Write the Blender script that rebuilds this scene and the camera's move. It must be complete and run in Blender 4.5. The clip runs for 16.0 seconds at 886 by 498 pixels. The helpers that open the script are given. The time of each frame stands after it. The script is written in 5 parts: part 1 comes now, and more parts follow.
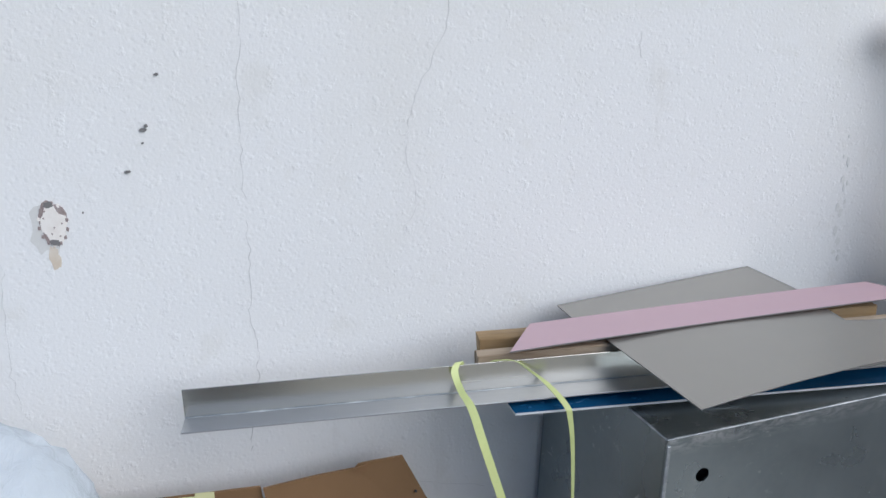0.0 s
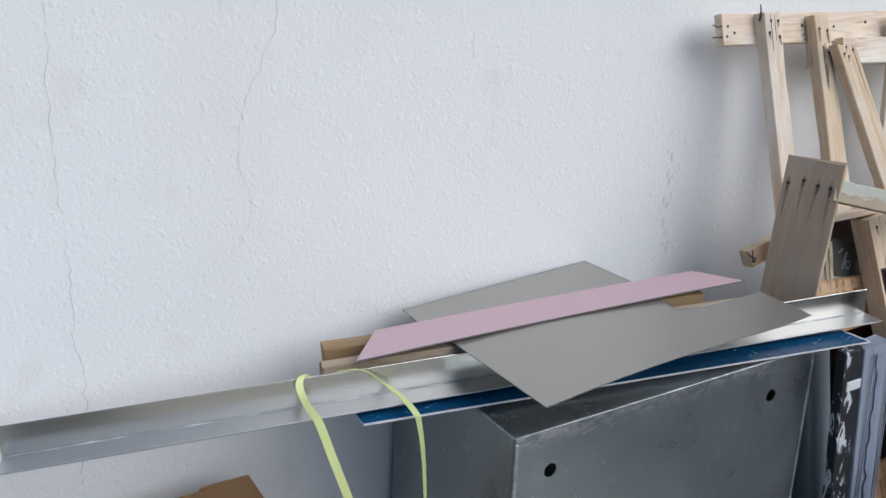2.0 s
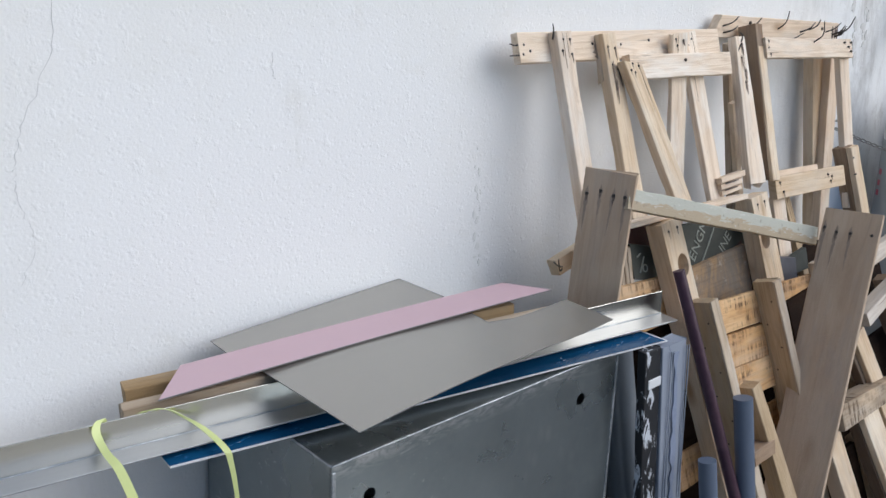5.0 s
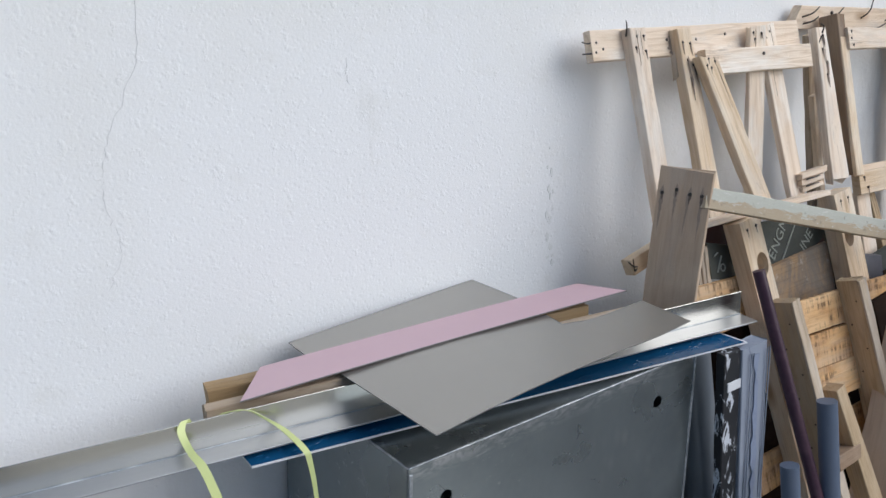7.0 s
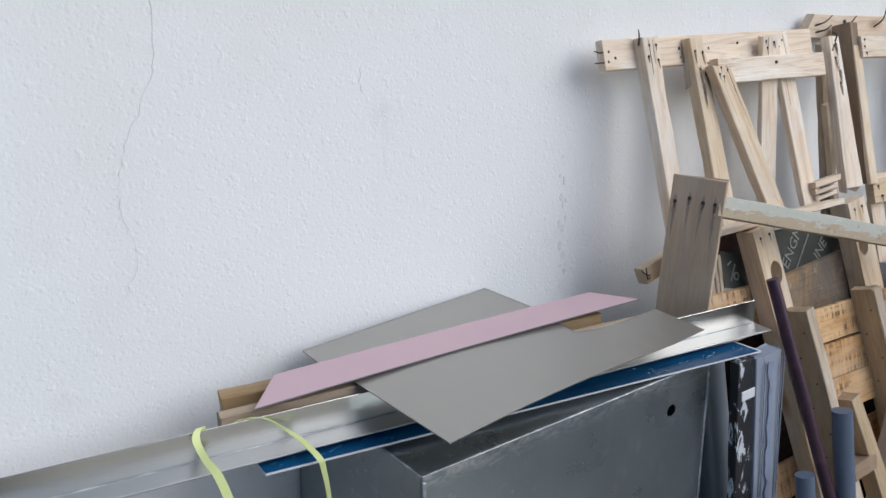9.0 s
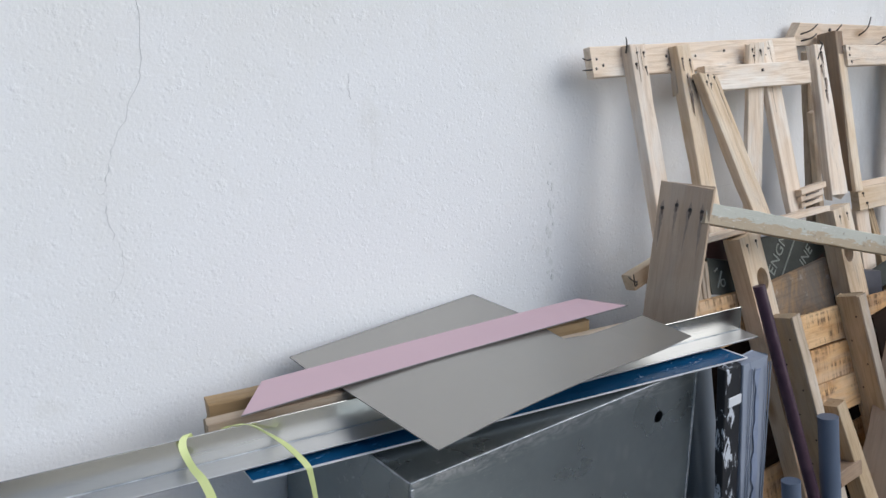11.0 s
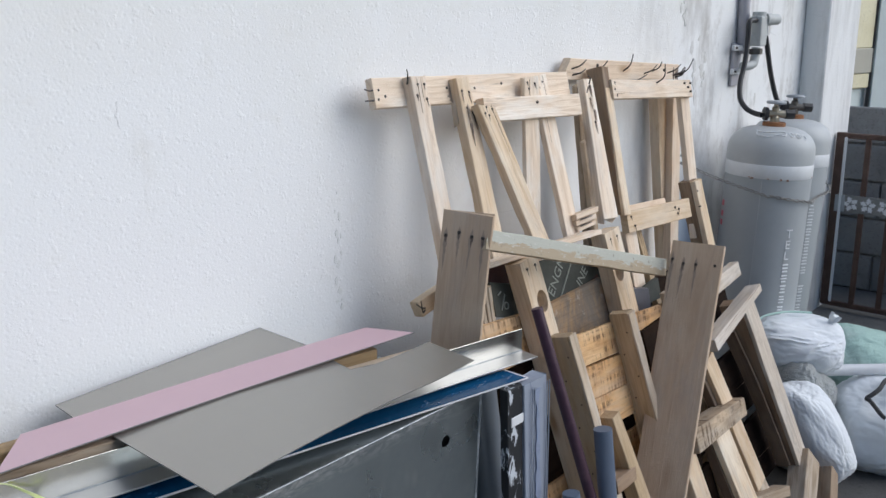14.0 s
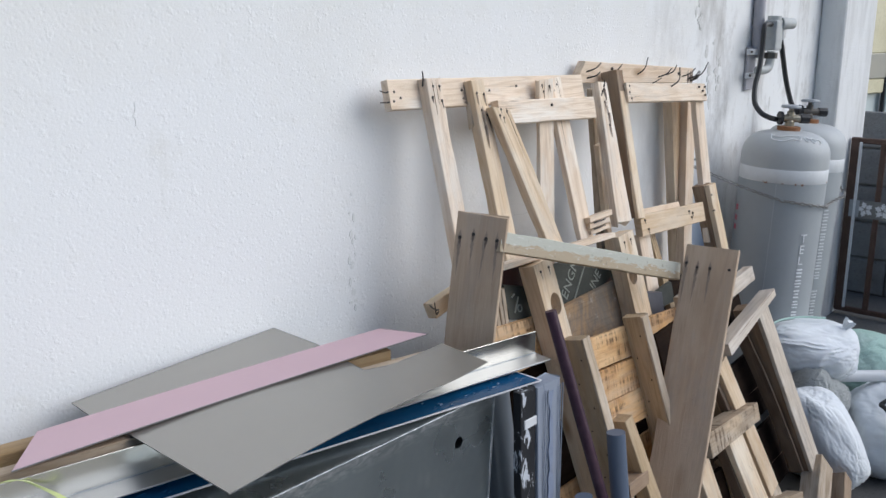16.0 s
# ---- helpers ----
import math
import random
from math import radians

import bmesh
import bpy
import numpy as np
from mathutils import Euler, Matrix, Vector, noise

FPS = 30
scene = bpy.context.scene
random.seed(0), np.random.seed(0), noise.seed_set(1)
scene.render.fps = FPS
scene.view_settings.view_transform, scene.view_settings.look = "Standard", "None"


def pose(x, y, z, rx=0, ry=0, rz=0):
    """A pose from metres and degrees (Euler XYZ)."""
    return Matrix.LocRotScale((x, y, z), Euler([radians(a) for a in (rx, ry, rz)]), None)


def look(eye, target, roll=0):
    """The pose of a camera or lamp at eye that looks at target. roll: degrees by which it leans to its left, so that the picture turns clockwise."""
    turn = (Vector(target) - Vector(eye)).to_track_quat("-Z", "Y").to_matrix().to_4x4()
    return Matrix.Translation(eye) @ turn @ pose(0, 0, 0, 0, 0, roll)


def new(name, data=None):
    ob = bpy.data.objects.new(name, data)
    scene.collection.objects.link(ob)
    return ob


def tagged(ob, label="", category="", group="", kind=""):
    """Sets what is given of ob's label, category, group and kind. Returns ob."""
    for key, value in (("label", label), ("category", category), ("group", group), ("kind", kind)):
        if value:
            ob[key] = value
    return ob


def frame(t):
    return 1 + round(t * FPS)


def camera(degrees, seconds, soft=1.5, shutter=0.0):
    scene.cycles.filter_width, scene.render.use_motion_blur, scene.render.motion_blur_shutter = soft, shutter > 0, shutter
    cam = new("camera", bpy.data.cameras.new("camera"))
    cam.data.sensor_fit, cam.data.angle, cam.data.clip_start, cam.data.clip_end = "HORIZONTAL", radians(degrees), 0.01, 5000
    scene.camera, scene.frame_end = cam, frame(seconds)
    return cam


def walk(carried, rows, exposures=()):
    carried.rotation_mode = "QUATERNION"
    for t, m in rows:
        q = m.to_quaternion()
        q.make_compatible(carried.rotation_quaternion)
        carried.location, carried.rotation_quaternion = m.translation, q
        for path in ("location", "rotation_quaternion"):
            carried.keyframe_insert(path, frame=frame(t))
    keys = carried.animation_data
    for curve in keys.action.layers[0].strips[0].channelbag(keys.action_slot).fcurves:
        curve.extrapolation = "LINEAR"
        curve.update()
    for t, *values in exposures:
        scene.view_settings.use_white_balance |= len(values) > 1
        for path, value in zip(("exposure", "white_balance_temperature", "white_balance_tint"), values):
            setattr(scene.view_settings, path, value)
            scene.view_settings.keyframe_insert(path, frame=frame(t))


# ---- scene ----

cam = camera(54.0, 16.0, soft=1.5)
PATH = [
    (0.0, 0.0, -1.46, 1.55, 73.21, 1.64, -18.58),
    (0.5, -0.002, -1.445, 1.544, 69.98, 1.44, -18.37),
    (1.0, -0.0, -1.435, 1.542, 68.77, 1.48, -19.18),
    (1.5, -0.001, -1.433, 1.544, 69.64, 1.54, -20.65),
    (2.0, 0.023, -1.435, 1.553, 72.88, 1.08, -28.85),
    (2.5, 0.054, -1.448, 1.551, 74.3, 0.53, -37.63),
    (3.0, 0.059, -1.449, 1.549, 73.89, 0.18, -39.79),
    (3.5, 0.057, -1.441, 1.55, 73.78, -0.07, -40.06),
    (6.0, 0.07, -1.437, 1.566, 73.61, 2.04, -39.74),
    (6.5, 0.065, -1.435, 1.57, 73.49, 2.24, -37.7),
    (7.0, 0.059, -1.431, 1.569, 73.54, 2.33, -36.16),
    (7.5, 0.058, -1.428, 1.569, 73.71, 2.32, -35.96),
    (8.0, 0.057, -1.431, 1.568, 73.99, 2.46, -35.75),
    (8.5, 0.054, -1.433, 1.568, 74.17, 2.53, -35.45),
    (11.0, 0.052, -1.431, 1.569, 74.55, 2.19, -36.24),
    (11.5, 0.053, -1.43, 1.571, 74.53, 1.95, -37.01),
    (12.0, 0.054, -1.432, 1.571, 74.54, 1.69, -38.14),
    (12.5, 0.057, -1.434, 1.572, 74.87, 1.26, -40.55),
    (13.0, 0.081, -1.451, 1.581, 75.59, 0.62, -45.86),
    (13.5, 0.092, -1.457, 1.579, 75.86, 0.38, -48.95),
    (14.0, 0.092, -1.456, 1.58, 75.8, 0.45, -48.78),
    (14.5, 0.089, -1.456, 1.577, 75.77, 0.4, -48.5),
    (15.0, 0.087, -1.453, 1.576, 75.75, 0.34, -48.17),
    (15.5, 0.086, -1.454, 1.578, 75.74, 0.2, -48.01),
    (16.0, 0.085, -1.452, 1.578, 76.0, 0.2, -48.0),
]
LIGHT = [(0.0, -0.08), (0.5, 0.07), (1.5, 0.05), (2.0, -0.07), (2.5, -0.06), (3.0, 0.01), (6.0, 0.03), (7.0, -0.02), (8.5, -0.05), (11.0, -0.05), (12.5, -0.03), (13.0, -0.03), (14.0, 0.02), (16.0, 0.03)]
walk(cam, [(t, pose(x, y, z, rx, ry, rz)) for t, x, y, z, rx, ry, rz in PATH], [(t, stops, 5900 if t < 2 else 5970, 10) for t, stops in LIGHT])

# ---- light: open shade, a broad bright sky from the front right ----
SUN_DIR = Vector((0.47, -0.66, 0.57)).normalized()
world = bpy.data.worlds.new("sky")
scene.world = world
world.use_nodes = True
wn = world.node_tree.nodes
sky = wn.new("ShaderNodeTexSky")
sky.sky_type = "NISHITA"
sky.sun_disc = False
sky.sun_elevation = math.asin(SUN_DIR.z)
sky.sun_rotation = math.atan2(SUN_DIR.x, SUN_DIR.y)
wn["Background"].inputs[1].default_value = 0.102
world.node_tree.links.new(sky.outputs[0], wn["Background"].inputs[0])
sun = new("sun", bpy.data.lights.new("sun", "SUN"))
sun.data.energy, sun.data.angle, sun.data.color = 2.45, radians(60), (1.0, 0.955, 0.895)
sun.matrix_world = look(SUN_DIR * 8, (0, 0, 0))


# ---- materials ----
class Mat:
    """A small helper round one node material."""

    def __init__(self, name, colour, rough=0.7, metal=0.0, **more):
        self.m = bpy.data.materials.new(name)
        self.m.use_nodes = True
        self.n, self.l = self.m.node_tree.nodes, self.m.node_tree.links
        self.b = self.n["Principled BSDF"]
        self.b.inputs["Base Color"].default_value = (*colour, 1)
        self.b.inputs["Roughness"].default_value = rough
        self.b.inputs["Metallic"].default_value = metal
        for key, value in more.items():
            self.b.inputs[key.replace("_", " ")].default_value = value
        self.c = None
        self.colour = colour

    def coords(self, scale=(1, 1, 1), local=True, shift=0.0):
        tc = self.n.new("ShaderNodeTexCoord")
        mp = self.n.new("ShaderNodeMapping")
        mp.inputs["Scale"].default_value = scale
        if local:
            self.l.new(tc.outputs["Object"], mp.inputs[0])
            if shift:
                oi = self.n.new("ShaderNodeObjectInfo")
                mu = self.n.new("ShaderNodeMath")
                mu.operation = "MULTIPLY"
                mu.inputs[1].default_value = shift
                self.l.new(oi.outputs["Random"], mu.inputs[0])
                cx = self.n.new("ShaderNodeCombineXYZ")
                for i in range(3):
                    self.l.new(mu.outputs[0], cx.inputs[i])
                self.l.new(cx.outputs[0], mp.inputs["Location"])
        else:
            ge = self.n.new("ShaderNodeNewGeometry")
            self.l.new(ge.outputs["Position"], mp.inputs[0])
        return mp.outputs[0]

    def noise(self, vec, scale, detail=4.0, rough=0.55, distort=0.0):
        t = self.n.new("ShaderNodeTexNoise")
        t.inputs["Scale"].default_value = scale
        t.inputs["Detail"].default_value = detail
        t.inputs["Roughness"].default_value = rough
        t.inputs["Distortion"].default_value = distort
        self.l.new(vec, t.inputs["Vector"])
        return t.outputs["Fac"]

    def voronoi(self, vec, scale, feature="F1"):
        t = self.n.new("ShaderNodeTexVoronoi")
        t.feature = feature
        t.inputs["Scale"].default_value = scale
        self.l.new(vec, t.inputs["Vector"])
        return t.outputs["Distance"]

    def ramp(self, fac, lo, hi, a=0.0, b=1.0):
        t = self.n.new("ShaderNodeMapRange")
        t.inputs["From Min"].default_value, t.inputs["From Max"].default_value = lo, hi
        t.inputs["To Min"].default_value, t.inputs["To Max"].default_value = a, b
        self.l.new(fac, t.inputs["Value"])
        return t.outputs[0]

    def tint(self, fac, colour):
        """Mix the colour so far towards another one where fac is 1."""
        t = self.n.new("ShaderNodeMix")
        t.data_type = "RGBA"
        t.inputs["B"].default_value = (*colour, 1)
        if self.c is None:
            t.inputs["A"].default_value = (*self.colour, 1)
        else:
            self.l.new(self.c, t.inputs["A"])
        self.l.new(fac, t.inputs["Factor"])
        # the colour sockets come after the float and vector ones
        ins = [s for s in t.inputs if s.type == "RGBA"]
        ins[1].default_value = (*colour, 1)
        if self.c is None:
            ins[0].default_value = (*self.colour, 1)
        else:
            self.l.new(self.c, ins[0])
        self.c = [s for s in t.outputs if s.type == "RGBA"][0]
        self.l.new(self.c, self.b.inputs["Base Color"])
        return self

    def mul(self, a, b):
        t = self.n.new("ShaderNodeMath")
        t.operation = "MULTIPLY"
        self.l.new(a, t.inputs[0])
        if isinstance(b, (int, float)):
            t.inputs[1].default_value = b
        else:
            self.l.new(b, t.inputs[1])
        return t.outputs[0]

    def add(self, a, b):
        t = self.n.new("ShaderNodeMath")
        t.operation = "ADD"
        self.l.new(a, t.inputs[0])
        self.l.new(b, t.inputs[1])
        return t.outputs[0]

    def bump(self, height, strength=0.3, distance=0.01):
        t = self.n.new("ShaderNodeBump")
        t.inputs["Strength"].default_value = strength
        t.inputs["Distance"].default_value = distance
        self.l.new(height, t.inputs["Height"])
        self.l.new(t.outputs[0], self.b.inputs["Normal"])
        return self

    def roughness(self, fac):
        self.l.new(fac, self.b.inputs["Roughness"])
        return self


def stucco():
    k = Mat("stucco_white", (0.80, 0.80, 0.79), 0.92)
    w = k.coords(local=False)
    k.tint(k.ramp(k.noise(w, 1.6, 5, 0.6), 0.50, 0.75, 0.0, 0.45), (0.70, 0.68, 0.62))
    k.tint(k.ramp(k.noise(w, 9, 4, 0.6), 0.58, 0.75, 0.0, 0.30), (0.66, 0.64, 0.58))
    streak = k.noise(k.coords((7, 7, 0.8), local=False), 1.0, 6, 0.7)
    k.tint(k.ramp(streak, 0.60, 0.78, 0.0, 0.30), (0.55, 0.54, 0.50))
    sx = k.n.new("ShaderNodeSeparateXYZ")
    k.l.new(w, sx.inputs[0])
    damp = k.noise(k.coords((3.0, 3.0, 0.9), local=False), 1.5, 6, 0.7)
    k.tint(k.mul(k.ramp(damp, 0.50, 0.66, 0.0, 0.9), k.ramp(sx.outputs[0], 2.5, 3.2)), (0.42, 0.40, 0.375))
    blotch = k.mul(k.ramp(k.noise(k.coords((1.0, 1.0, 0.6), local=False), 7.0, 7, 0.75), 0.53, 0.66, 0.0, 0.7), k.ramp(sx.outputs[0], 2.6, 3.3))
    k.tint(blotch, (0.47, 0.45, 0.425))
    grain = k.noise(w, 170, 3, 0.6)
    lumps = k.ramp(k.noise(w, 40, 3, 0.6), 0.58, 0.72)
    pits = k.ramp(k.voronoi(w, 75), 0.0, 0.35, -0.5, 0.0)
    k.bump(k.add(k.add(k.mul(grain, 0.5), k.mul(lumps, 0.55)), k.mul(pits, 0.7)), 0.34, 0.0040)
    return k.m


def stained_stucco():
    k = Mat("stucco_stained", (0.78, 0.78, 0.77), 0.92)
    w = k.coords(local=False)
    k.tint(k.ramp(k.noise(k.coords((6, 6, 1.2), local=False), 1.4, 6, 0.7), 0.45, 0.72, 0.0, 0.7), (0.45, 0.44, 0.42))
    k.bump(k.noise(w, 90, 4, 0.6), 0.4, 0.005)
    return k.m


def wood(name, base, dark, light, rough=0.75, grain=1.0, stain=0.5, knots=0.8, stamp=False):
    """Sawn softwood, X along the grain: ring lines, fibre, bleached and greyed patches, iron stains and knots."""
    k = Mat(name, base, rough)
    k.b.inputs["Specular IOR Level"].default_value = 0.25
    rings = k.noise(k.coords((0.55, 9, 9), shift=37.0), 2.2, 2, 0.5, 0.5)
    fold = k.n.new("ShaderNodeMath")
    fold.operation = "PINGPONG"
    fold.inputs[1].default_value = 0.5
    k.l.new(k.mul(rings, 9.0), fold.inputs[0])
    k.tint(k.ramp(fold.outputs[0], 0.22, 0.5, 0.0, 0.60 * grain), dark)
    k.tint(k.ramp(k.noise(k.coords((0.9, 3, 3), shift=13.0), 2.6, 4, 0.6), 0.48, 0.70, 0.0, 0.55), dark)
    k.tint(k.ramp(k.noise(k.coords((1, 3, 3), shift=91.0), 5.0, 3), 0.46, 0.64, 0.0, 0.85), light)
    fibre = k.noise(k.coords((4.0, 120, 120), shift=17.0), 3.0, 4, 0.65)
    k.tint(k.ramp(fibre, 0.50, 0.75, 0.0, 0.55 * grain), dark)
    grey = sum(base) / 3 * 0.80
    k.tint(k.ramp(k.noise(k.coords((1.3, 5, 5), shift=43.0), 3.0, 5, 0.65), 0.50, 0.72, 0.0, 0.55), (grey * 1.04, grey, grey * 0.94))
    deep = (dark[0] * 0.45, dark[1] * 0.43, dark[2] * 0.46)
    k.tint(k.ramp(k.noise(k.coords((2.5, 7, 7), shift=53.0), 4.0, 7, 0.75), 0.58, 0.78, 0.0, stain * 0.9), deep)
    k.tint(k.ramp(k.noise(k.coords((2.2, 34, 34), shift=71.0), 3.4, 5, 0.65, 0.5), 0.64, 0.74, 0.0, stain * 0.8), deep)
    spot = k.voronoi(k.coords((3.0, 8.0, 8.0), shift=29.0), 1.0)
    k.tint(k.ramp(spot, 0.05, 0.15, knots, 0.0), (dark[0] * 0.62, dark[1] * 0.52, dark[2] * 0.42))
    if stamp:
        # rows of short faded marks printed across the grain, and scorched blotches
        comb = k.ramp(k.noise(k.coords((75, 7, 7), shift=23.0), 1.6, 3, 0.6), 0.47, 0.57)
        rows = k.ramp(k.noise(k.coords((3, 60, 60), shift=31.0), 1.3, 2, 0.5), 0.42, 0.55, 0.25, 1.0)
        blot = k.ramp(k.noise(k.coords((7, 14, 14), shift=61.0), 1.0, 4, 0.65), 0.45, 0.55)
        k.tint(k.mul(k.mul(k.mul(comb, rows), blot), 0.95), (0.10, 0.065, 0.04))
        k.tint(k.ramp(k.noise(k.coords((5, 9, 9), shift=83.0), 1.1, 4, 0.6), 0.52, 0.68, 0.0, 0.5), (0.82, 0.62, 0.41))
    oi = k.n.new("ShaderNodeObjectInfo")
    k.tint(k.ramp(oi.outputs["Random"], 0.0, 1.0, 0.0, 0.40), dark)
    k.bump(k.add(k.mul(fold.outputs[0], 0.6), k.mul(fibre, 0.9)), 0.5, 0.003)
    return k.m


def galvanised():
    k = Mat("galvanised_steel", (0.32, 0.365, 0.38), 0.36, 0.85)
    w = k.coords()
    k.tint(k.ramp(k.noise(w, 4, 5, 0.6), 0.4, 0.7, 0.0, 0.6), (0.225, 0.26, 0.27))
    k.tint(k.ramp(k.voronoi(w, 60), 0.1, 0.7, 0.0, 0.20), (0.36, 0.385, 0.40))
    sx = k.n.new("ShaderNodeSeparateXYZ")
    k.l.new(w, sx.inputs[0])
    scuff = k.mul(k.ramp(k.noise(k.coords((1, 1, 2.0)), 38, 6, 0.7, 0.6), 0.60, 0.68), k.ramp(k.noise(w, 4.2, 1), 0.57, 0.68))
    k.tint(scuff, (0.60, 0.62, 0.63))
    rubbed = k.mul(k.ramp(k.noise(k.coords((1.0, 1.0, 3.0)), 22, 6, 0.7, 0.8), 0.44, 0.60), k.mul(k.ramp(sx.outputs[2], 0.845, 0.876), k.ramp(sx.outputs[1], -0.420, -0.438)))
    k.tint(rubbed, (0.64, 0.66, 0.67))
    spots = k.mul(k.ramp(k.voronoi(k.coords((1.0, 1.0, 0.55)), 34), 0.12, 0.42, 0.55, 0.0), k.mul(k.ramp(sx.outputs[0], 0.98, 1.12), k.ramp(k.noise(w, 6, 2), 0.45, 0.60)))
    k.tint(spots, (0.42, 0.45, 0.46))
    k.roughness(k.ramp(k.noise(w, 7, 5), 0.3, 0.7, 0.22, 0.42))
    k.bump(k.noise(w, 3, 2), 0.22, 0.03)
    return k.m


def aluminium(name, lo, hi, base=(0.57, 0.565, 0.535)):
    k = Mat(name, base, 0.3, 1.0)
    v = k.coords((0.6, 30, 30))
    k.roughness(k.ramp(k.noise(v, 4.0, 3), 0.3, 0.7, lo, hi))
    return k.m


def painted(name, colour, other, rough=0.6, scale=7.0, amount=0.5, metal=0.0, bumpy=0.08):
    k = Mat(name, colour, rough, metal)
    w = k.coords(shift=11.0)
    k.tint(k.ramp(k.noise(w, scale, 5, 0.65), 0.45, 0.75, 0.0, amount), other)
    k.tint(k.ramp(k.noise(w, scale * 9, 4, 0.6), 0.60, 0.78, 0.0, amount * 0.6), other)
    k.bump(k.noise(w, scale * 14, 3), bumpy, 0.004)
    return k.m


def flaking(name, colour, under, amount=0.5):
    k = Mat(name, colour, 0.6)
    w = k.coords((1, 3, 3))
    k.tint(k.ramp(k.noise(w, 16, 6, 0.65, 0.8), amount, amount + 0.03), under)
    k.bump(k.ramp(k.noise(w, 16, 6, 0.65, 0.8), amount, amount + 0.03), 0.4, 0.002)
    return k.m


def cardboard():
    k = Mat("corrugated_cardboard", (0.225, 0.128, 0.057), 0.85)
    w = k.coords()
    k.tint(k.ramp(k.noise(w, 7, 5), 0.4, 0.75, 0.0, 0.5), (0.175, 0.098, 0.043))
    wave = k.noise(k.coords((120, 2, 2)), 1.0, 2)
    k.bump(wave, 0.10, 0.002)
    return k.m


def bag_plastic(name, colour, alpha_tint, rough=0.4, trans=0.0, crinkle=0.75):
    k = Mat(name, colour, rough, Transmission_Weight=trans, IOR=1.3)
    w = k.coords()
    k.tint(k.ramp(k.noise(w, 6, 5), 0.45, 0.7, 0.0, 0.5), alpha_tint)
    k.bump(k.add(k.noise(w, 13, 6, 0.65, 2.2), k.noise(k.coords((30, 6, 30)), 1.4, 5, 0.6, 1.0)), crinkle, 0.014)
    return k.m


def concrete(name, colour, dark):
    k = Mat(name, colour, 0.9)
    w = k.coords(local=False)
    k.tint(k.ramp(k.noise(w, 2.5, 6, 0.65), 0.4, 0.7, 0.0, 0.7), dark)
    k.tint(k.ramp(k.noise(w, 60, 4), 0.55, 0.75, 0.0, 0.5), (dark[0] * 0.6, dark[1] * 0.6, dark[2] * 0.6))
    k.bump(k.add(k.noise(w, 90, 4), k.noise(w, 12, 3)), 0.5, 0.006)
    return k.m


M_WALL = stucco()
M_PIL = stained_stucco()
M_PALE = wood("pine_pale", (0.85, 0.71, 0.56), (0.60, 0.445, 0.30), (0.90, 0.83, 0.73), stain=0.75)
M_PALE2 = wood("pine_yellow", (0.80, 0.645, 0.46), (0.54, 0.38, 0.225), (0.88, 0.775, 0.62), stain=0.8)
M_AGED = wood("pine_weathered", (0.50, 0.405, 0.30), (0.24, 0.17, 0.105), (0.68, 0.60, 0.49), stain=0.97)
M_BLEACH = wood("pine_bleached", (0.66, 0.58, 0.48), (0.38, 0.305, 0.23), (0.77, 0.71, 0.63), stain=0.9)
M_TAN = wood("stringer_tan", (0.55, 0.42, 0.265), (0.35, 0.245, 0.14), (0.63, 0.50, 0.34), stain=0.5, knots=0.4)
# Umber and brown: old timber, darkened to hold the shade of its left sides.
M_UMBERSHADE = wood("stringer_umber_shaded", (0.165, 0.118, 0.082), (0.09, 0.063, 0.045), (0.22, 0.165, 0.12), stain=0.6, knots=0.2)
M_OLDSHADED = wood("wood_brown_old_and_shaded", (0.33, 0.23, 0.15), (0.19, 0.125, 0.08), (0.42, 0.32, 0.225), stain=0.6, knots=0.2)
M_AGEDSTAMP = wood("pine_weathered_stamped", (0.46, 0.37, 0.27), (0.24, 0.17, 0.105), (0.58, 0.50, 0.40), stain=0.8, stamp=True)
M_EDGEWOOD = wood("pine_edge_worn", (0.60, 0.49, 0.36), (0.34, 0.25, 0.165), (0.72, 0.63, 0.51), stain=0.85)
M_PLANK = wood("plank_grey_brown", (0.56, 0.43, 0.31), (0.42, 0.31, 0.215), (0.60, 0.485, 0.365), grain=0.8, stain=0.30, knots=0.3)
M_BROWN = wood("batten_brown", (0.40, 0.275, 0.14), (0.25, 0.16, 0.075), (0.48, 0.35, 0.20), knots=0.3)
M_ORANGE = wood("slat_orange", (0.72, 0.44, 0.20), (0.42, 0.225, 0.09), (0.78, 0.55, 0.31), stain=0.9, stamp=True)
def blotched_ply():
    k = Mat("old_plywood", (0.46, 0.29, 0.145), 0.85)
    w = k.coords()
    k.tint(k.ramp(k.noise(w, 14, 5, 0.6), 0.40, 0.62, 0.0, 0.7), (0.31, 0.21, 0.125))
    k.tint(k.ramp(k.noise(k.coords((1, 1, 0.7)), 8.0, 6, 0.65, 0.8), 0.46, 0.60, 0.0, 0.85), (0.17, 0.155, 0.135))
    k.tint(k.ramp(k.noise(w, 21, 6, 0.7), 0.60, 0.70, 0.0, 0.8), (0.50, 0.44, 0.37))
    k.tint(k.ramp(k.noise(k.coords((4, 4, 90)), 2.0, 4, 0.6), 0.50, 0.70, 0.0, 0.4), (0.15, 0.10, 0.06))
    k.bump(k.noise(w, 60, 4), 0.3, 0.003)
    return k.m


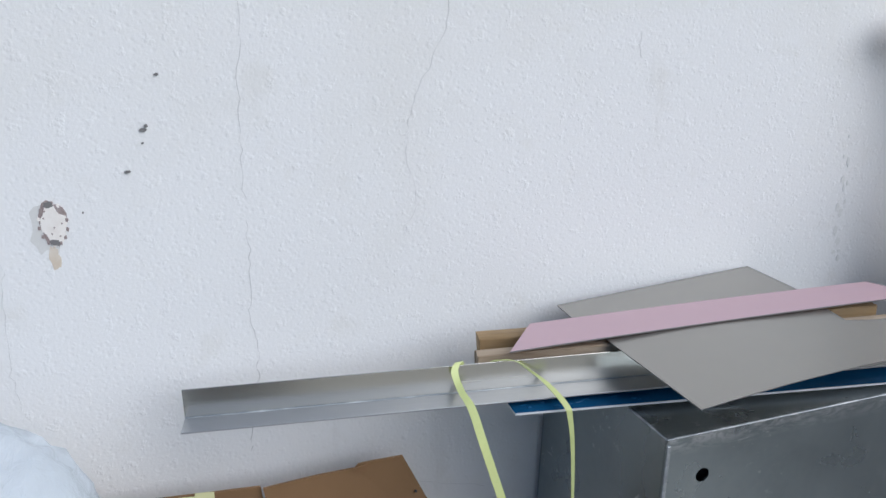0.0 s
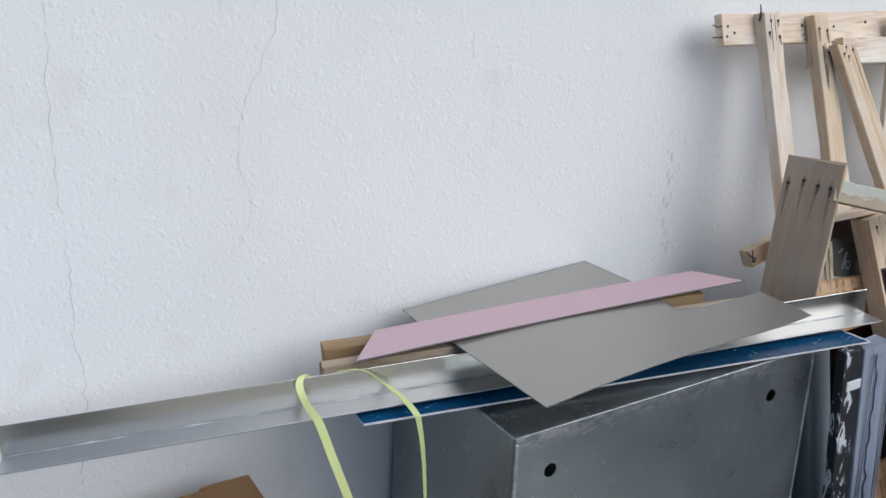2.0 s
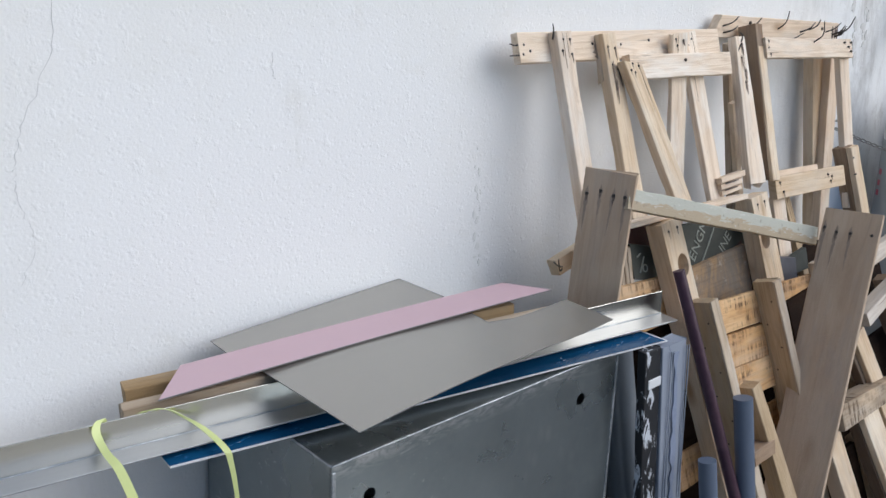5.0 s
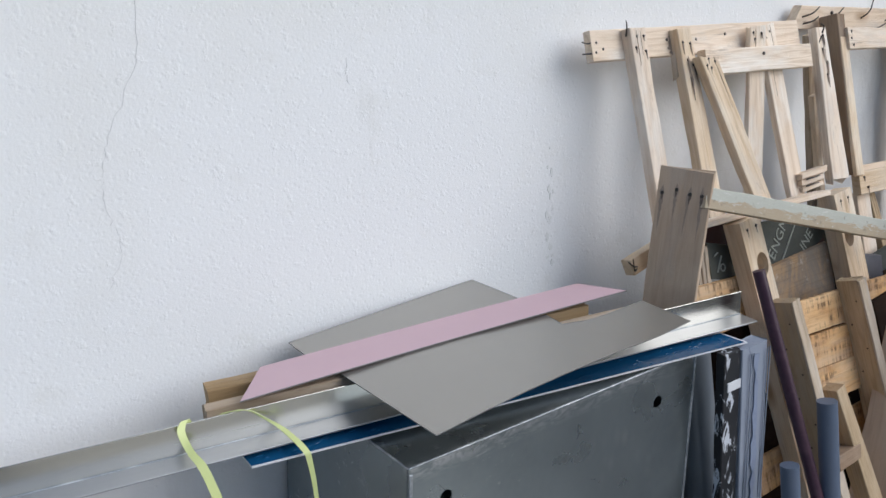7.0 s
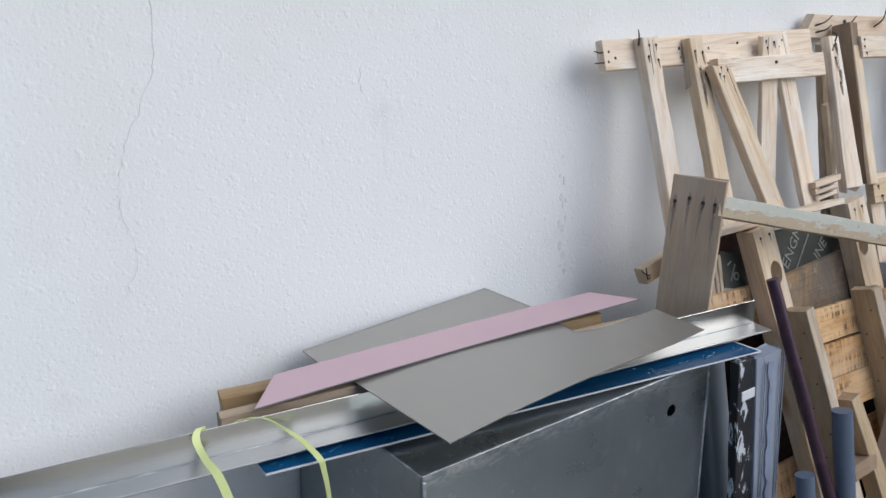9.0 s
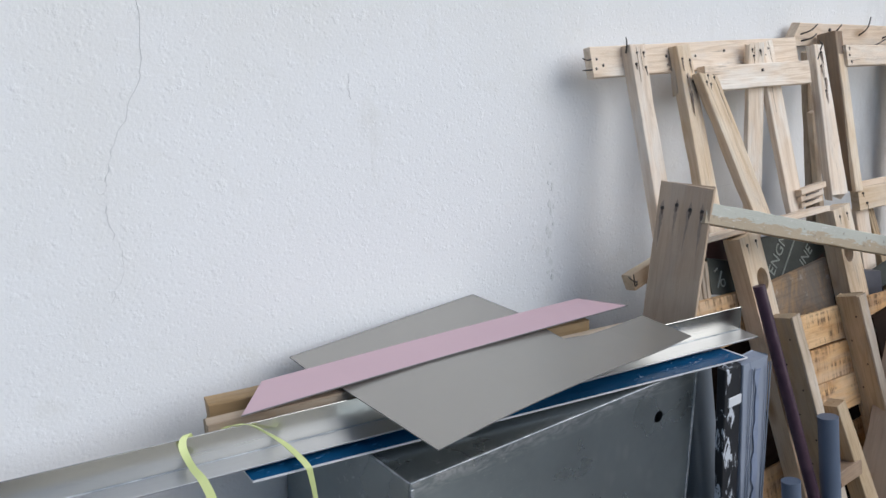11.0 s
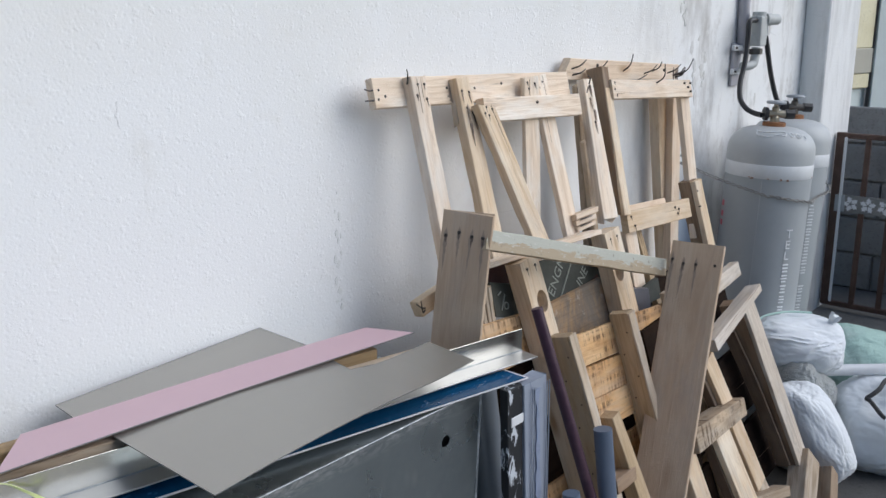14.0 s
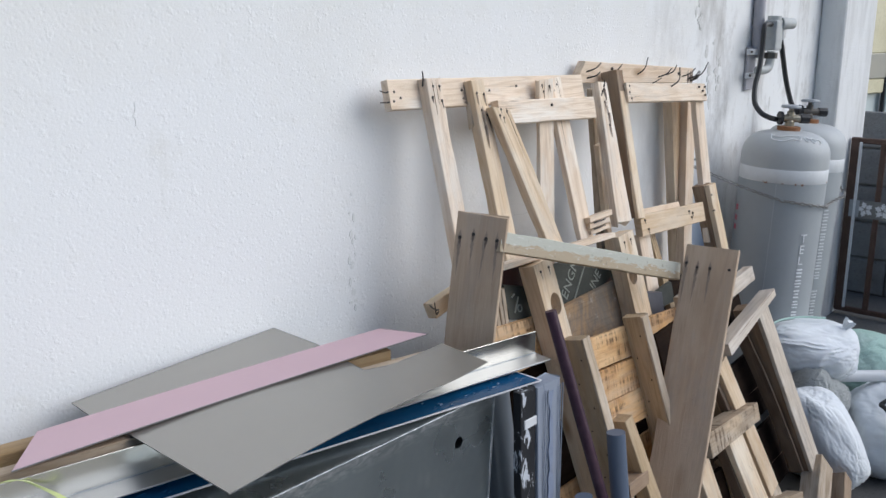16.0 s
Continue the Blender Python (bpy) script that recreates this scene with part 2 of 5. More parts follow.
M_PLYOLD = blotched_ply()
# Near-black wood: the deep shade of the gaps put into its colour.
M_GAPSHADE = wood("gap_shade", (0.021, 0.013, 0.010), (0.012, 0.008, 0.006), (0.036, 0.023, 0.016), rough=0.95)
M_GAPSHADE.node_tree.nodes["Principled BSDF"].inputs["Specular IOR Level"].default_value = 0.08
M_GALV = galvanised()
M_RIM = painted("worn_zinc_edge", (0.30, 0.325, 0.345), (0.66, 0.68, 0.69), 0.5, 34, 1.0, 0.6)
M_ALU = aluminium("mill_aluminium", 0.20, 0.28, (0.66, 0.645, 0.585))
# Same metal as the upright, set darker and rougher to hold sun glare down.
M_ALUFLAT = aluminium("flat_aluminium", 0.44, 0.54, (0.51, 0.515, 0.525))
M_GREY = painted("grey_coated_sheet", (0.385, 0.367, 0.328), (0.35, 0.332, 0.293), 0.27, 3.0, 0.35, 0.60, 0.02)
M_PINK = painted("pink_film", (0.56, 0.385, 0.42), (0.51, 0.345, 0.38), 0.40, 4.0, 0.35, 0.0, 0.03)
M_EDGE = painted("sheet_edge", (0.17, 0.165, 0.16), (0.26, 0.255, 0.25), 0.5)
M_BLUE = painted("blue_film", (0.009, 0.070, 0.165), (0.006, 0.034, 0.085), 0.16, 9.0, 0.6, 0.0, 0.25)
M_DROP = Mat("water_drop", (0.012, 0.085, 0.20), 0.03).m
M_WHITE = painted("white_enamel", (0.72, 0.73, 0.74), (0.55, 0.56, 0.57), 0.45, 12, 0.4)
M_STRAP = painted("yellow_green_band", (0.66, 0.72, 0.30), (0.56, 0.62, 0.24), 0.45, 20, 0.4)
M_CARD = cardboard()
M_CARDEDGE = painted("cardboard_edge", (0.22, 0.12, 0.055), (0.30, 0.18, 0.09), 0.9)
M_PAPER = painted("label_paper", (0.72, 0.72, 0.74), (0.62, 0.62, 0.66), 0.7, 8, 0.3)
M_RED = painted("label_red", (0.55, 0.12, 0.16), (0.62, 0.30, 0.32), 0.6)
M_LPINK = painted("label_pink", (0.66, 0.40, 0.42), (0.60, 0.26, 0.30), 0.6, 20)
M_INK = Mat("ink_black", (0.03, 0.03, 0.035), 0.7).m
M_CRACK = Mat("crack_shadow", (0.36, 0.355, 0.345), 1.0).m
M_CHIP = Mat("chip_dark", (0.20, 0.195, 0.19), 1.0).m
M_FAINT = Mat("crack_faint", (0.50, 0.50, 0.49), 1.0).m
M_NOTE = painted("yellow_note", (0.72, 0.70, 0.38), (0.64, 0.62, 0.32), 0.7)
M_BLUEP = painted("blue_plastic", (0.02, 0.13, 0.42), (0.02, 0.10, 0.34), 0.35)
M_PANEL = painted("grey_panel", (0.34, 0.36, 0.38), (0.30, 0.315, 0.33), 0.4, 4)
M_BAG = bag_plastic("clear_bag", (0.70, 0.75, 0.79), (0.60, 0.68, 0.74), 0.22, 0.15, 0.32)
M_PRINT = painted("blue_print", (0.38, 0.63, 0.80), (0.72, 0.82, 0.88), 0.4, 45, 1.0)
M_SACK = bag_plastic("white_sack", (0.80, 0.83, 0.845), (0.70, 0.735, 0.79), 0.5, 0.0, 0.09)
M_SACKG = bag_plastic("green_net", (0.46, 0.64, 0.57), (0.62, 0.72, 0.68), 0.6, 0.0, 0.4)
M_CLEAR = bag_plastic("grey_clear_bag", (0.48, 0.50, 0.49), (0.62, 0.64, 0.62), 0.3, 0.2)
M_GAS = painted("gas_grey_paint", (0.385, 0.405, 0.412), (0.315, 0.335, 0.343), 0.55, 5, 0.5)
# Lighter than the body: the light on the dome put into its paint.
M_GASTOP = painted("gas_grey_top", (0.46, 0.475, 0.475), (0.38, 0.395, 0.395), 0.5, 6, 0.5)
M_BAND = painted("white_band", (0.72, 0.73, 0.73), (0.52, 0.52, 0.50), 0.45, 10, 0.5)
M_RUST = painted("rusty_iron", (0.30, 0.13, 0.05), (0.12, 0.06, 0.035), 0.85, 20, 0.8)
M_STENCIL = painted("stencil_white", (0.88, 0.89, 0.89), (0.66, 0.67, 0.68), 0.6, 60, 0.8)
M_STENCIL2 = painted("stencil_worn", (0.74, 0.75, 0.75), (0.45, 0.465, 0.47), 0.6, 90, 1.0)
M_BRASS = painted("dull_brass", (0.42, 0.38, 0.30), (0.22, 0.19, 0.14), 0.4, 20, 0.6, 0.8)
M_BLACK = painted("black_rubber", (0.02, 0.02, 0.022), (0.04, 0.04, 0.04), 0.5)
M_ZINC = painted("zinc_fitting", (0.46, 0.475, 0.465), (0.33, 0.335, 0.33), 0.6, 20, 0.6, 0.1)
M_CHAIN = painted("chain_steel", (0.30, 0.29, 0.27), (0.17, 0.15, 0.13), 0.5, 40, 0.8, 0.3)
M_CONDUIT = painted("conduit_grey", (0.39, 0.38, 0.41), (0.29, 0.285, 0.31), 0.5, 12, 0.5)
M_STAIN = painted("iron_stain", (0.13, 0.10, 0.08), (0.24, 0.18, 0.14), 0.8, 60, 0.9)
M_STAIN2 = painted("iron_stain_pale", (0.30, 0.235, 0.185), (0.38, 0.305, 0.24), 0.8, 60, 1.0)
M_SPLIT = painted("split_shadow", (0.27, 0.185, 0.12), (0.46, 0.34, 0.24), 0.9, 60, 1.0)
M_NAIL = Mat("nail_dark", (0.05, 0.042, 0.038), 0.6, 0.4).m
M_DARKMETAL = painted("dark_brass", (0.14, 0.13, 0.115), (0.07, 0.065, 0.06), 0.5, 20, 0.6, 0.5)
M_PURPLE = painted("purple_paint", (0.045, 0.018, 0.034), (0.11, 0.06, 0.075), 0.4, 25, 0.5)
M_PVC = painted("grey_pvc", (0.115, 0.145, 0.20), (0.085, 0.11, 0.155), 0.4, 6, 0.4)
M_LOUV = flaking("flaking_white_paint", (0.27, 0.30, 0.36), (0.20, 0.23, 0.29), 0.60)
M_RUN = painted("paint_run", (0.24, 0.28, 0.38), (0.17, 0.20, 0.27), 0.5, 40, 0.9)
M_LOUVK = flaking("black_strip_flaking", (0.012, 0.013, 0.016), (0.55, 0.58, 0.62), 0.565)


def worn_bar():
    k = Mat("cream_paint_worn", (0.47, 0.47, 0.40), 0.65)
    w = k.coords()
    sx = k.n.new("ShaderNodeSeparateXYZ")
    k.l.new(w, sx.inputs[0])
    edge = k.add(k.ramp(sx.outputs[1], -0.023, 0.023, 0.35, -0.30), k.noise(k.coords((5, 22, 22)), 3.0, 6, 0.7, 0.6))
    k.tint(k.ramp(edge, 0.52, 0.58, 0.0, 0.9), (0.40, 0.31, 0.20))
    flakes = k.noise(k.coords((14, 40, 40)), 2.4, 5, 0.7)
    k.tint(k.ramp(flakes, 0.60, 0.64, 0.0, 0.8), (0.58, 0.57, 0.52))
    k.tint(k.ramp(k.noise(w, 60, 4), 0.62, 0.70, 0.0, 0.6), (0.20, 0.17, 0.13))
    k.bump(k.add(edge, flakes), 0.4, 0.002)
    return k.m


M_BAR = worn_bar()
M_DUCT = painted("grey_duct", (0.29, 0.33, 0.37), (0.21, 0.24, 0.28), 0.35, 6, 0.5, 0.2)
M_MAROON = painted("maroon_paint", (0.055, 0.016, 0.014), (0.03, 0.012, 0.012), 0.6, 12, 0.6)
M_PALEBLUE = painted("pale_blue_paper", (0.62, 0.70, 0.80), (0.50, 0.58, 0.70), 0.8, 9, 0.5)
M_SLATE = painted("slate_plastic", (0.055, 0.055, 0.068), (0.10, 0.10, 0.115), 0.5, 14, 0.6)
M_CHALK = painted("chalkboard_green", (0.042, 0.046, 0.038), (0.095, 0.098, 0.082), 0.8, 9, 0.7)
M_CHALKLINE = painted("chalk_line", (0.32, 0.335, 0.29), (0.2, 0.22, 0.2), 0.9, 60, 0.9)
M_GROUND = concrete("ground_concrete", (0.115, 0.112, 0.107), (0.062, 0.060, 0.058))
# Pale colour standing in for sunlit ground that the metal mirrors.
M_BOUNCE = concrete("pale_bounce", (0.66, 0.62, 0.54), (0.52, 0.49, 0.43))
M_STEP = concrete("step_concrete", (0.20, 0.197, 0.188), (0.12, 0.117, 0.112))
M_BLOCK = concrete("dark_block", (0.37, 0.36, 0.345), (0.17, 0.162, 0.155))
M_GATE = painted("gate_brown", (0.085, 0.05, 0.038), (0.15, 0.09, 0.07), 0.5, 20, 0.7, 0.3)
M_FARWALL = concrete("far_yellow_wall", (0.80, 0.74, 0.52), (0.62, 0.55, 0.34))
M_FARTRIM = painted("far_beige_frame", (0.42, 0.40, 0.33), (0.34, 0.33, 0.28), 0.6)
M_FARGLASS = painted("far_pale_glass", (0.62, 0.68, 0.66), (0.55, 0.60, 0.58), 0.6)
M_RUSTSTAIN = painted("rust_stain", (0.64, 0.55, 0.44), (0.73, 0.68, 0.60), 0.9, 40, 0.8)
M_RING = painted("torn_paint_edge", (0.30, 0.24, 0.23), (0.45, 0.40, 0.38), 0.95, 60, 0.8)
M_SMUDGE = painted("wall_smudge", (0.715, 0.72, 0.695), (0.78, 0.78, 0.765), 0.95, 90, 1.0)
M_FILLER = painted("bare_filler", (0.85, 0.81, 0.76), (0.74, 0.68, 0.62), 0.95, 60, 0.6)
M_SMUDGE2 = painted("wall_weather_stain", (0.60, 0.59, 0.565), (0.74, 0.735, 0.72), 0.95, 70, 1.0)
M_SCAR = painted("grey_scar", (0.66, 0.655, 0.63), (0.72, 0.71, 0.69), 0.95, 40, 0.8)


# ---- mesh helpers ----
def mesh_of(name, bm, material, smooth=False):
    me = bpy.data.meshes.new(name)
    bmesh.ops.recalc_face_normals(bm, faces=bm.faces[:])
    if smooth:
        for ed in bm.edges:
            if len(ed.link_faces) == 2 and ed.calc_face_angle() > 0.75:
                ed.smooth = False
    bm.to_mesh(me)
    bm.free()
    for m in material if isinstance(material, (list, tuple)) else (material,):
        me.materials.append(m)
    if smooth:
        for p in me.polygons:
            p.use_smooth = True
    return me


def thing(name, label, category, at=(0, 0, 0), group=""):
    e = new(name)
    e.empty_display_size = 0.05
    e.location = at
    return tagged(e, label, category, group)


def part(name, bm, material, parent, label="", m=None, smooth=False):
    """One mesh object under a thing or under a part; m is its pose in the world."""
    data = bm if isinstance(bm, bpy.types.Mesh) else mesh_of(name, bm, material, smooth)
    ob = new(name, data)
    ob.parent = parent
    top = parent
    inv = Matrix.Identity(4)
    chain = []
    while top is not None:
        chain.append(top)
        top = top.parent
    full = Matrix.Identity(4)
    for o in reversed(chain):
        full = full @ o.matrix_parent_inverse @ o.matrix_basis
    ob.matrix_parent_inverse = full.inverted()
    ob.matrix_basis = m if m is not None else inv
    if label:
        ob["label"] = label
    return ob


def solid(name, bm, material, label, category, m=None, group="", kind="", smooth=False):
    ob = new(name, mesh_of(name, bm, material, smooth))
    if m is not None:
        ob.matrix_basis = m
    return tagged(ob, label, category, group, kind)


def block(sx, sy, sz, bevel=0.003, at=(0, 0, 0), segs=1, rough=0.0):
    """A bevelled block centred on at."""
    bm = bmesh.new()
    bmesh.ops.create_cube(bm, size=1)
    bmesh.ops.scale(bm, vec=(sx, sy, sz), verts=bm.verts)
    if bevel:
        bmesh.ops.bevel(bm, geom=bm.edges[:], offset=bevel, segments=segs, affect="EDGES", profile=0.6)
    for v in bm.verts:
        if rough:
            v.co += Vector([random.uniform(-rough, rough) for _ in range(3)])
        v.co += Vector(at)
    return bm


def frame_m(a, b, n):
    """A pose at a with X towards b and Z near to n."""
    x = (Vector(b) - Vector(a)).normalized()
    z = Vector(n)
    z = (z - x * z.dot(x)).normalized()
    y = z.cross(x)
    m = Matrix((x, y, z)).transposed().to_4x4()
    m.translation = Vector(a)
    return m


def plank_bm(length, w, th, bevel=0.0016, bow=0.0, w1=None, cut=(0.0, 0.0), ragged=0.0):
    """X along the grain from 0, Y across, front face at Z = 0, thickness behind. w1: the width at the far end;
    cut: how far each end is sawn askew; ragged: how far the far end is splintered."""
    bm = bmesh.new()
    cuts = max(6, min(22, int(length / 0.05)))
    rings = []
    for i in range(cuts + 1):
        u = i / cuts
        dz = bow * math.sin(math.pi * u) + random.uniform(-1, 1) * 0.0004
        dy = random.uniform(-1, 1) * 0.0004
        c = bevel
        h = (w + ((w1 or w) - w) * u) / 2
        loop = [(-h, -c), (-h + c, 0), (h - c, 0), (h, -c), (h, -th + c), (h - c, -th), (-h + c, -th), (-h, -th + c)]
        skew = [0.0] * 8
        if i in (0, cuts):
            skew = [random.uniform(-0.002, 0.002) + cut[i > 0] * y / w for y, z in loop]
            if i and ragged:
                skew = [q + random.uniform(-ragged, ragged) for q in skew]
        chip = random.choice((0, 0, 0, 0, 1)) * random.uniform(0.0005, 0.0018)
        corner = random.choice((0, 2, 4, 6))
        ring = []
        for q, (y, z) in enumerate(loop):
            if q in (corner, corner + 1):
                y -= math.copysign(chip, y)
                z -= chip if z > -th / 2 else -chip
            ring.append(bm.verts.new((u * length + skew[q], y + dy, z + dz)))
        rings.append(ring)
    for r, q in zip(rings, rings[1:]):
        for i in range(8):
            bm.faces.new((r[i], r[(i + 1) % 8], q[(i + 1) % 8], q[i]))
    bm.faces.new(list(reversed(rings[0])))
    bm.faces.new(rings[-1])
    return bm


def lens_bm(length, width, head=0.5):
    """A thin mark along X, widest where head says (0.5: a spindle, 0.15: a drop with a long tail)."""
    rnd = random.Random(int(length * 1e5))
    up, low = [], []
    for i in range(15):
        u = i / 14
        v = 0.5 * u / head if u < head else 0.5 + 0.5 * (u - head) / (1 - head)
        h = width / 2 * math.sin(math.pi * (0.04 + 0.92 * v)) ** 1.5
        up.append((u * length, h * rnd.uniform(0.45, 1.15), 0))
        low.append((u * length, -h * rnd.uniform(0.45, 1.15), 0))
    return polygon_bm(up + low[::-1], 0.001)


def beam(name, a, b, w, th, material, parent, n=(0, -1, 0.25), label="", bow=0.0, **shape):
    """A length of timber: the middle of its front face runs from a to b."""
    ln = (Vector(b) - Vector(a)).length
    m = frame_m(a, b, n)
    ob = part(name, plank_bm(ln, w, th, bow=bow, **shape), material, parent, label, m)
    if name in ("post", "rail", "brace", "crosspiece") and parent.parent is None and ln > 0.2:
        for k in range(random.choice((0, 1, 1) if name == "rail" else (0, 1, 2))):
            cl = random.uniform(0.05, 0.14)
            x = random.choice((0.005, random.uniform(0.0, max(0.02, min(ln, 0.5) - cl))))
            split = lens_bm(cl, random.uniform(0.0010, 0.0020))
            part("split", split, M_SPLIT, ob, "dark drying split", m @ Matrix.Translation((x, random.uniform(-0.30, 0.30) * w, 0.0007 + 0.00015 * k + bow * math.sin(math.pi * (x + cl / 2) / ln))) @ pose(0, 0, 0, 0, 0, random.uniform(-1.5, 1.5)))
    return ob


def nail_run(parent, spots, n, tail=0.03, width=0.006):
    """Nail heads with a dark iron streak running down from each; spots lie on the front face."""
    add_nails(parent, spots, n, 0.0012, 0.0032)
    for s in spots:
        s = Vector(s)
        ln = tail * random.uniform(0.5, 1.3)
        down = Vector((random.uniform(-0.05, 0.12), -0.25, -1))
        lift = Vector(n).normalized() * 0.0005
        part("stain", lens_bm(ln, width * random.uniform(0.6, 1.2), 0.2), random.choice((M_STAIN, M_STAIN2)), parent, "dark iron streak at a nail", frame_m(s + lift + Vector((0, 0, 0.15 * ln)), s + lift + down, n))


def plate_bm(w, h, th, holes):
    """A plate in X, Y from (0, 0), front at Z = 0, with square ("rect") or round holes cut through it."""
    xs = sorted({0, w, *[x for k, x, y, rx, ry in holes for x in (x - rx, x + rx)]})
    ys = sorted({0, h, *[y for k, x, y, rx, ry in holes for y in (y - ry, y + ry)]})
    bm = bmesh.new()
    for x0, x1 in zip(xs, xs[1:]):
        for y0, y1 in zip(ys, ys[1:]):
            cx, cy = (x0 + x1) / 2, (y0 + y1) / 2
            inside = [q for q in holes if abs(cx - q[1]) < q[3] and abs(cy - q[2]) < q[4]]
            for z in (0, -th):
                if not inside:
                    bm.faces.new([bm.verts.new((x, y, z)) for x, y in ((x0, y0), (x1, y0), (x1, y1), (x0, y1))])
                elif inside[0][0] == "round":
                    k, hx, hy, rx, ry = inside[0]
                    for i in range(24):
                        t0, t1 = 2 * math.pi * i / 24, 2 * math.pi * (i + 1) / 24
                        o = []
                        for t in (t0, t1):
                            s = 1 / max(abs(math.cos(t)), abs(math.sin(t)))
                            o.append(((hx + rx * s * math.cos(t), hy + ry * s * math.sin(t)), (hx + 0.96 * rx * math.cos(t), hy + 0.96 * ry * math.sin(t))))
                        bm.faces.new([bm.verts.new((*p, z)) for p in (o[0][0], o[1][0], o[1][1], o[0][1])])
    for k, hx, hy, rx, ry in holes:
        if k == "round":
            ring = [(hx + 0.96 * rx * math.cos(2 * math.pi * i / 24), hy + 0.96 * ry * math.sin(2 * math.pi * i / 24)) for i in range(24)]
        else:
            ring = [(hx - rx, hy - ry), (hx + rx, hy - ry), (hx + rx, hy + ry), (hx - rx, hy + ry)]
        for p, q in zip(ring, ring[1:] + ring[:1]):
            bm.faces.new([bm.verts.new(v) for v in ((*p, 0), (*q, 0), (*q, -th), (*p, -th))])
    edge = [(0, 0), (w, 0), (w, h), (0, h)]
    for p, q in zip(edge, edge[1:] + edge[:1]):
        bm.faces.new([bm.verts.new(v) for v in ((*p, 0), (*q, 0), (*q, -th), (*p, -th))])
    bmesh.ops.remove_doubles(bm, verts=bm.verts[:], dist=1e-5)
    return bm


def polygon_bm(points, th, direction=(0, 0, -1)):
    """A flat outline, given thickness th along direction."""
    d = Vector(direction).normalized() * th
    bm = bmesh.new()
    top = [bm.verts.new(p) for p in points]
    low = [bm.verts.new(Vector(p) + d) for p in points]
    bm.faces.new(top)
    bm.faces.new(list(reversed(low)))
    for i in range(len(top)):
        j = (i + 1) % len(top)
        bm.faces.new((top[i], low[i], low[j], top[j]))
    return bm


def lathe_bm(profile, seg=32, axis_top=True):
    bm = bmesh.new()
    rings = [[bm.verts.new((r * math.cos(2 * math.pi * i / seg), r * math.sin(2 * math.pi * i / seg), z)) for i in range(seg)] for r, z in profile]
    for a, b in zip(rings, rings[1:]):
        for i in range(seg):
            bm.faces.new((a[i], a[(i + 1) % seg], b[(i + 1) % seg], b[i]))
    bm.faces.new(list(reversed(rings[0])))
    bm.faces.new(rings[-1])
    return bm


def smooth_line(points, steps=8):
    """Catmull-Rom through the points."""
    p = [Vector(q) for q in points]
    p = [p[0] * 2 - p[1]] + p + [p[-1] * 2 - p[-2]]
    out = []
    for i in range(1, len(p) - 2):
        for s in range(steps):
            t = s / steps
            a, b, c, d = p[i - 1], p[i], p[i + 1], p[i + 2]
            out.append(0.5 * ((2 * b) + (c - a) * t + (2 * a - 5 * b + 4 * c - d) * t * t + (3 * b - a - 3 * c + d) * t ** 3))
    out.append(p[-2])
    return out


def tube_bm(points, r, seg=10, steps=8, r_end=None):
    line = smooth_line(points, steps) if len(points) > 2 else [Vector(q) for q in points]
    bm = bmesh.new()
    rings = []
    up = Vector((0.13, 0.31, 0.94))
    for i, c in enumerate(line):
        d = (line[min(i + 1, len(line) - 1)] - line[max(i - 1, 0)]).normalized()
        if i == 0 and abs(up.dot(d)) > 0.8:
            up = Vector((0.94, -0.31, 0.13))
        u = (up - d * up.dot(d)).normalized()
        up = u
        v = d.cross(u)
        rr = r if r_end is None else r + (r_end - r) * i / (len(line) - 1)
        rings.append([bm.verts.new(c + rr * (u * math.cos(2 * math.pi * k / seg) + v * math.sin(2 * math.pi * k / seg))) for k in range(seg)])
    for a, b in zip(rings, rings[1:]):
        for i in range(seg):
            bm.faces.new((a[i], a[(i + 1) % seg], b[(i + 1) % seg], b[i]))
    bm.faces.new(list(reversed(rings[0])))
    bm.faces.new(rings[-1])
    return bm


def ribbon_bm(points, widths, th=0.0012, steps=8):
    """A flat band along points; widths are vectors across it."""
    line = smooth_line(points, steps)
    across = smooth_line(widths, steps)
    bm = bmesh.new()
    rings = []
    for i, (c, w) in enumerate(zip(line, across)):
        d = (line[min(i + 1, len(line) - 1)] - line[max(i - 1, 0)]).normalized()
        n = d.cross(w).normalized() * th / 2
        rings.append([bm.verts.new(c + s * w / 2 + k * n) for s, k in ((-1, -1), (1, -1), (1, 1), (-1, 1))])
    for a, b in zip(rings, rings[1:]):
        for i in range(4):
            bm.faces.new((a[i], a[(i + 1) % 4], b[(i + 1) % 4], b[i]))
    bm.faces.new(list(reversed(rings[0])))
    bm.faces.new(rings[-1])
    return bm


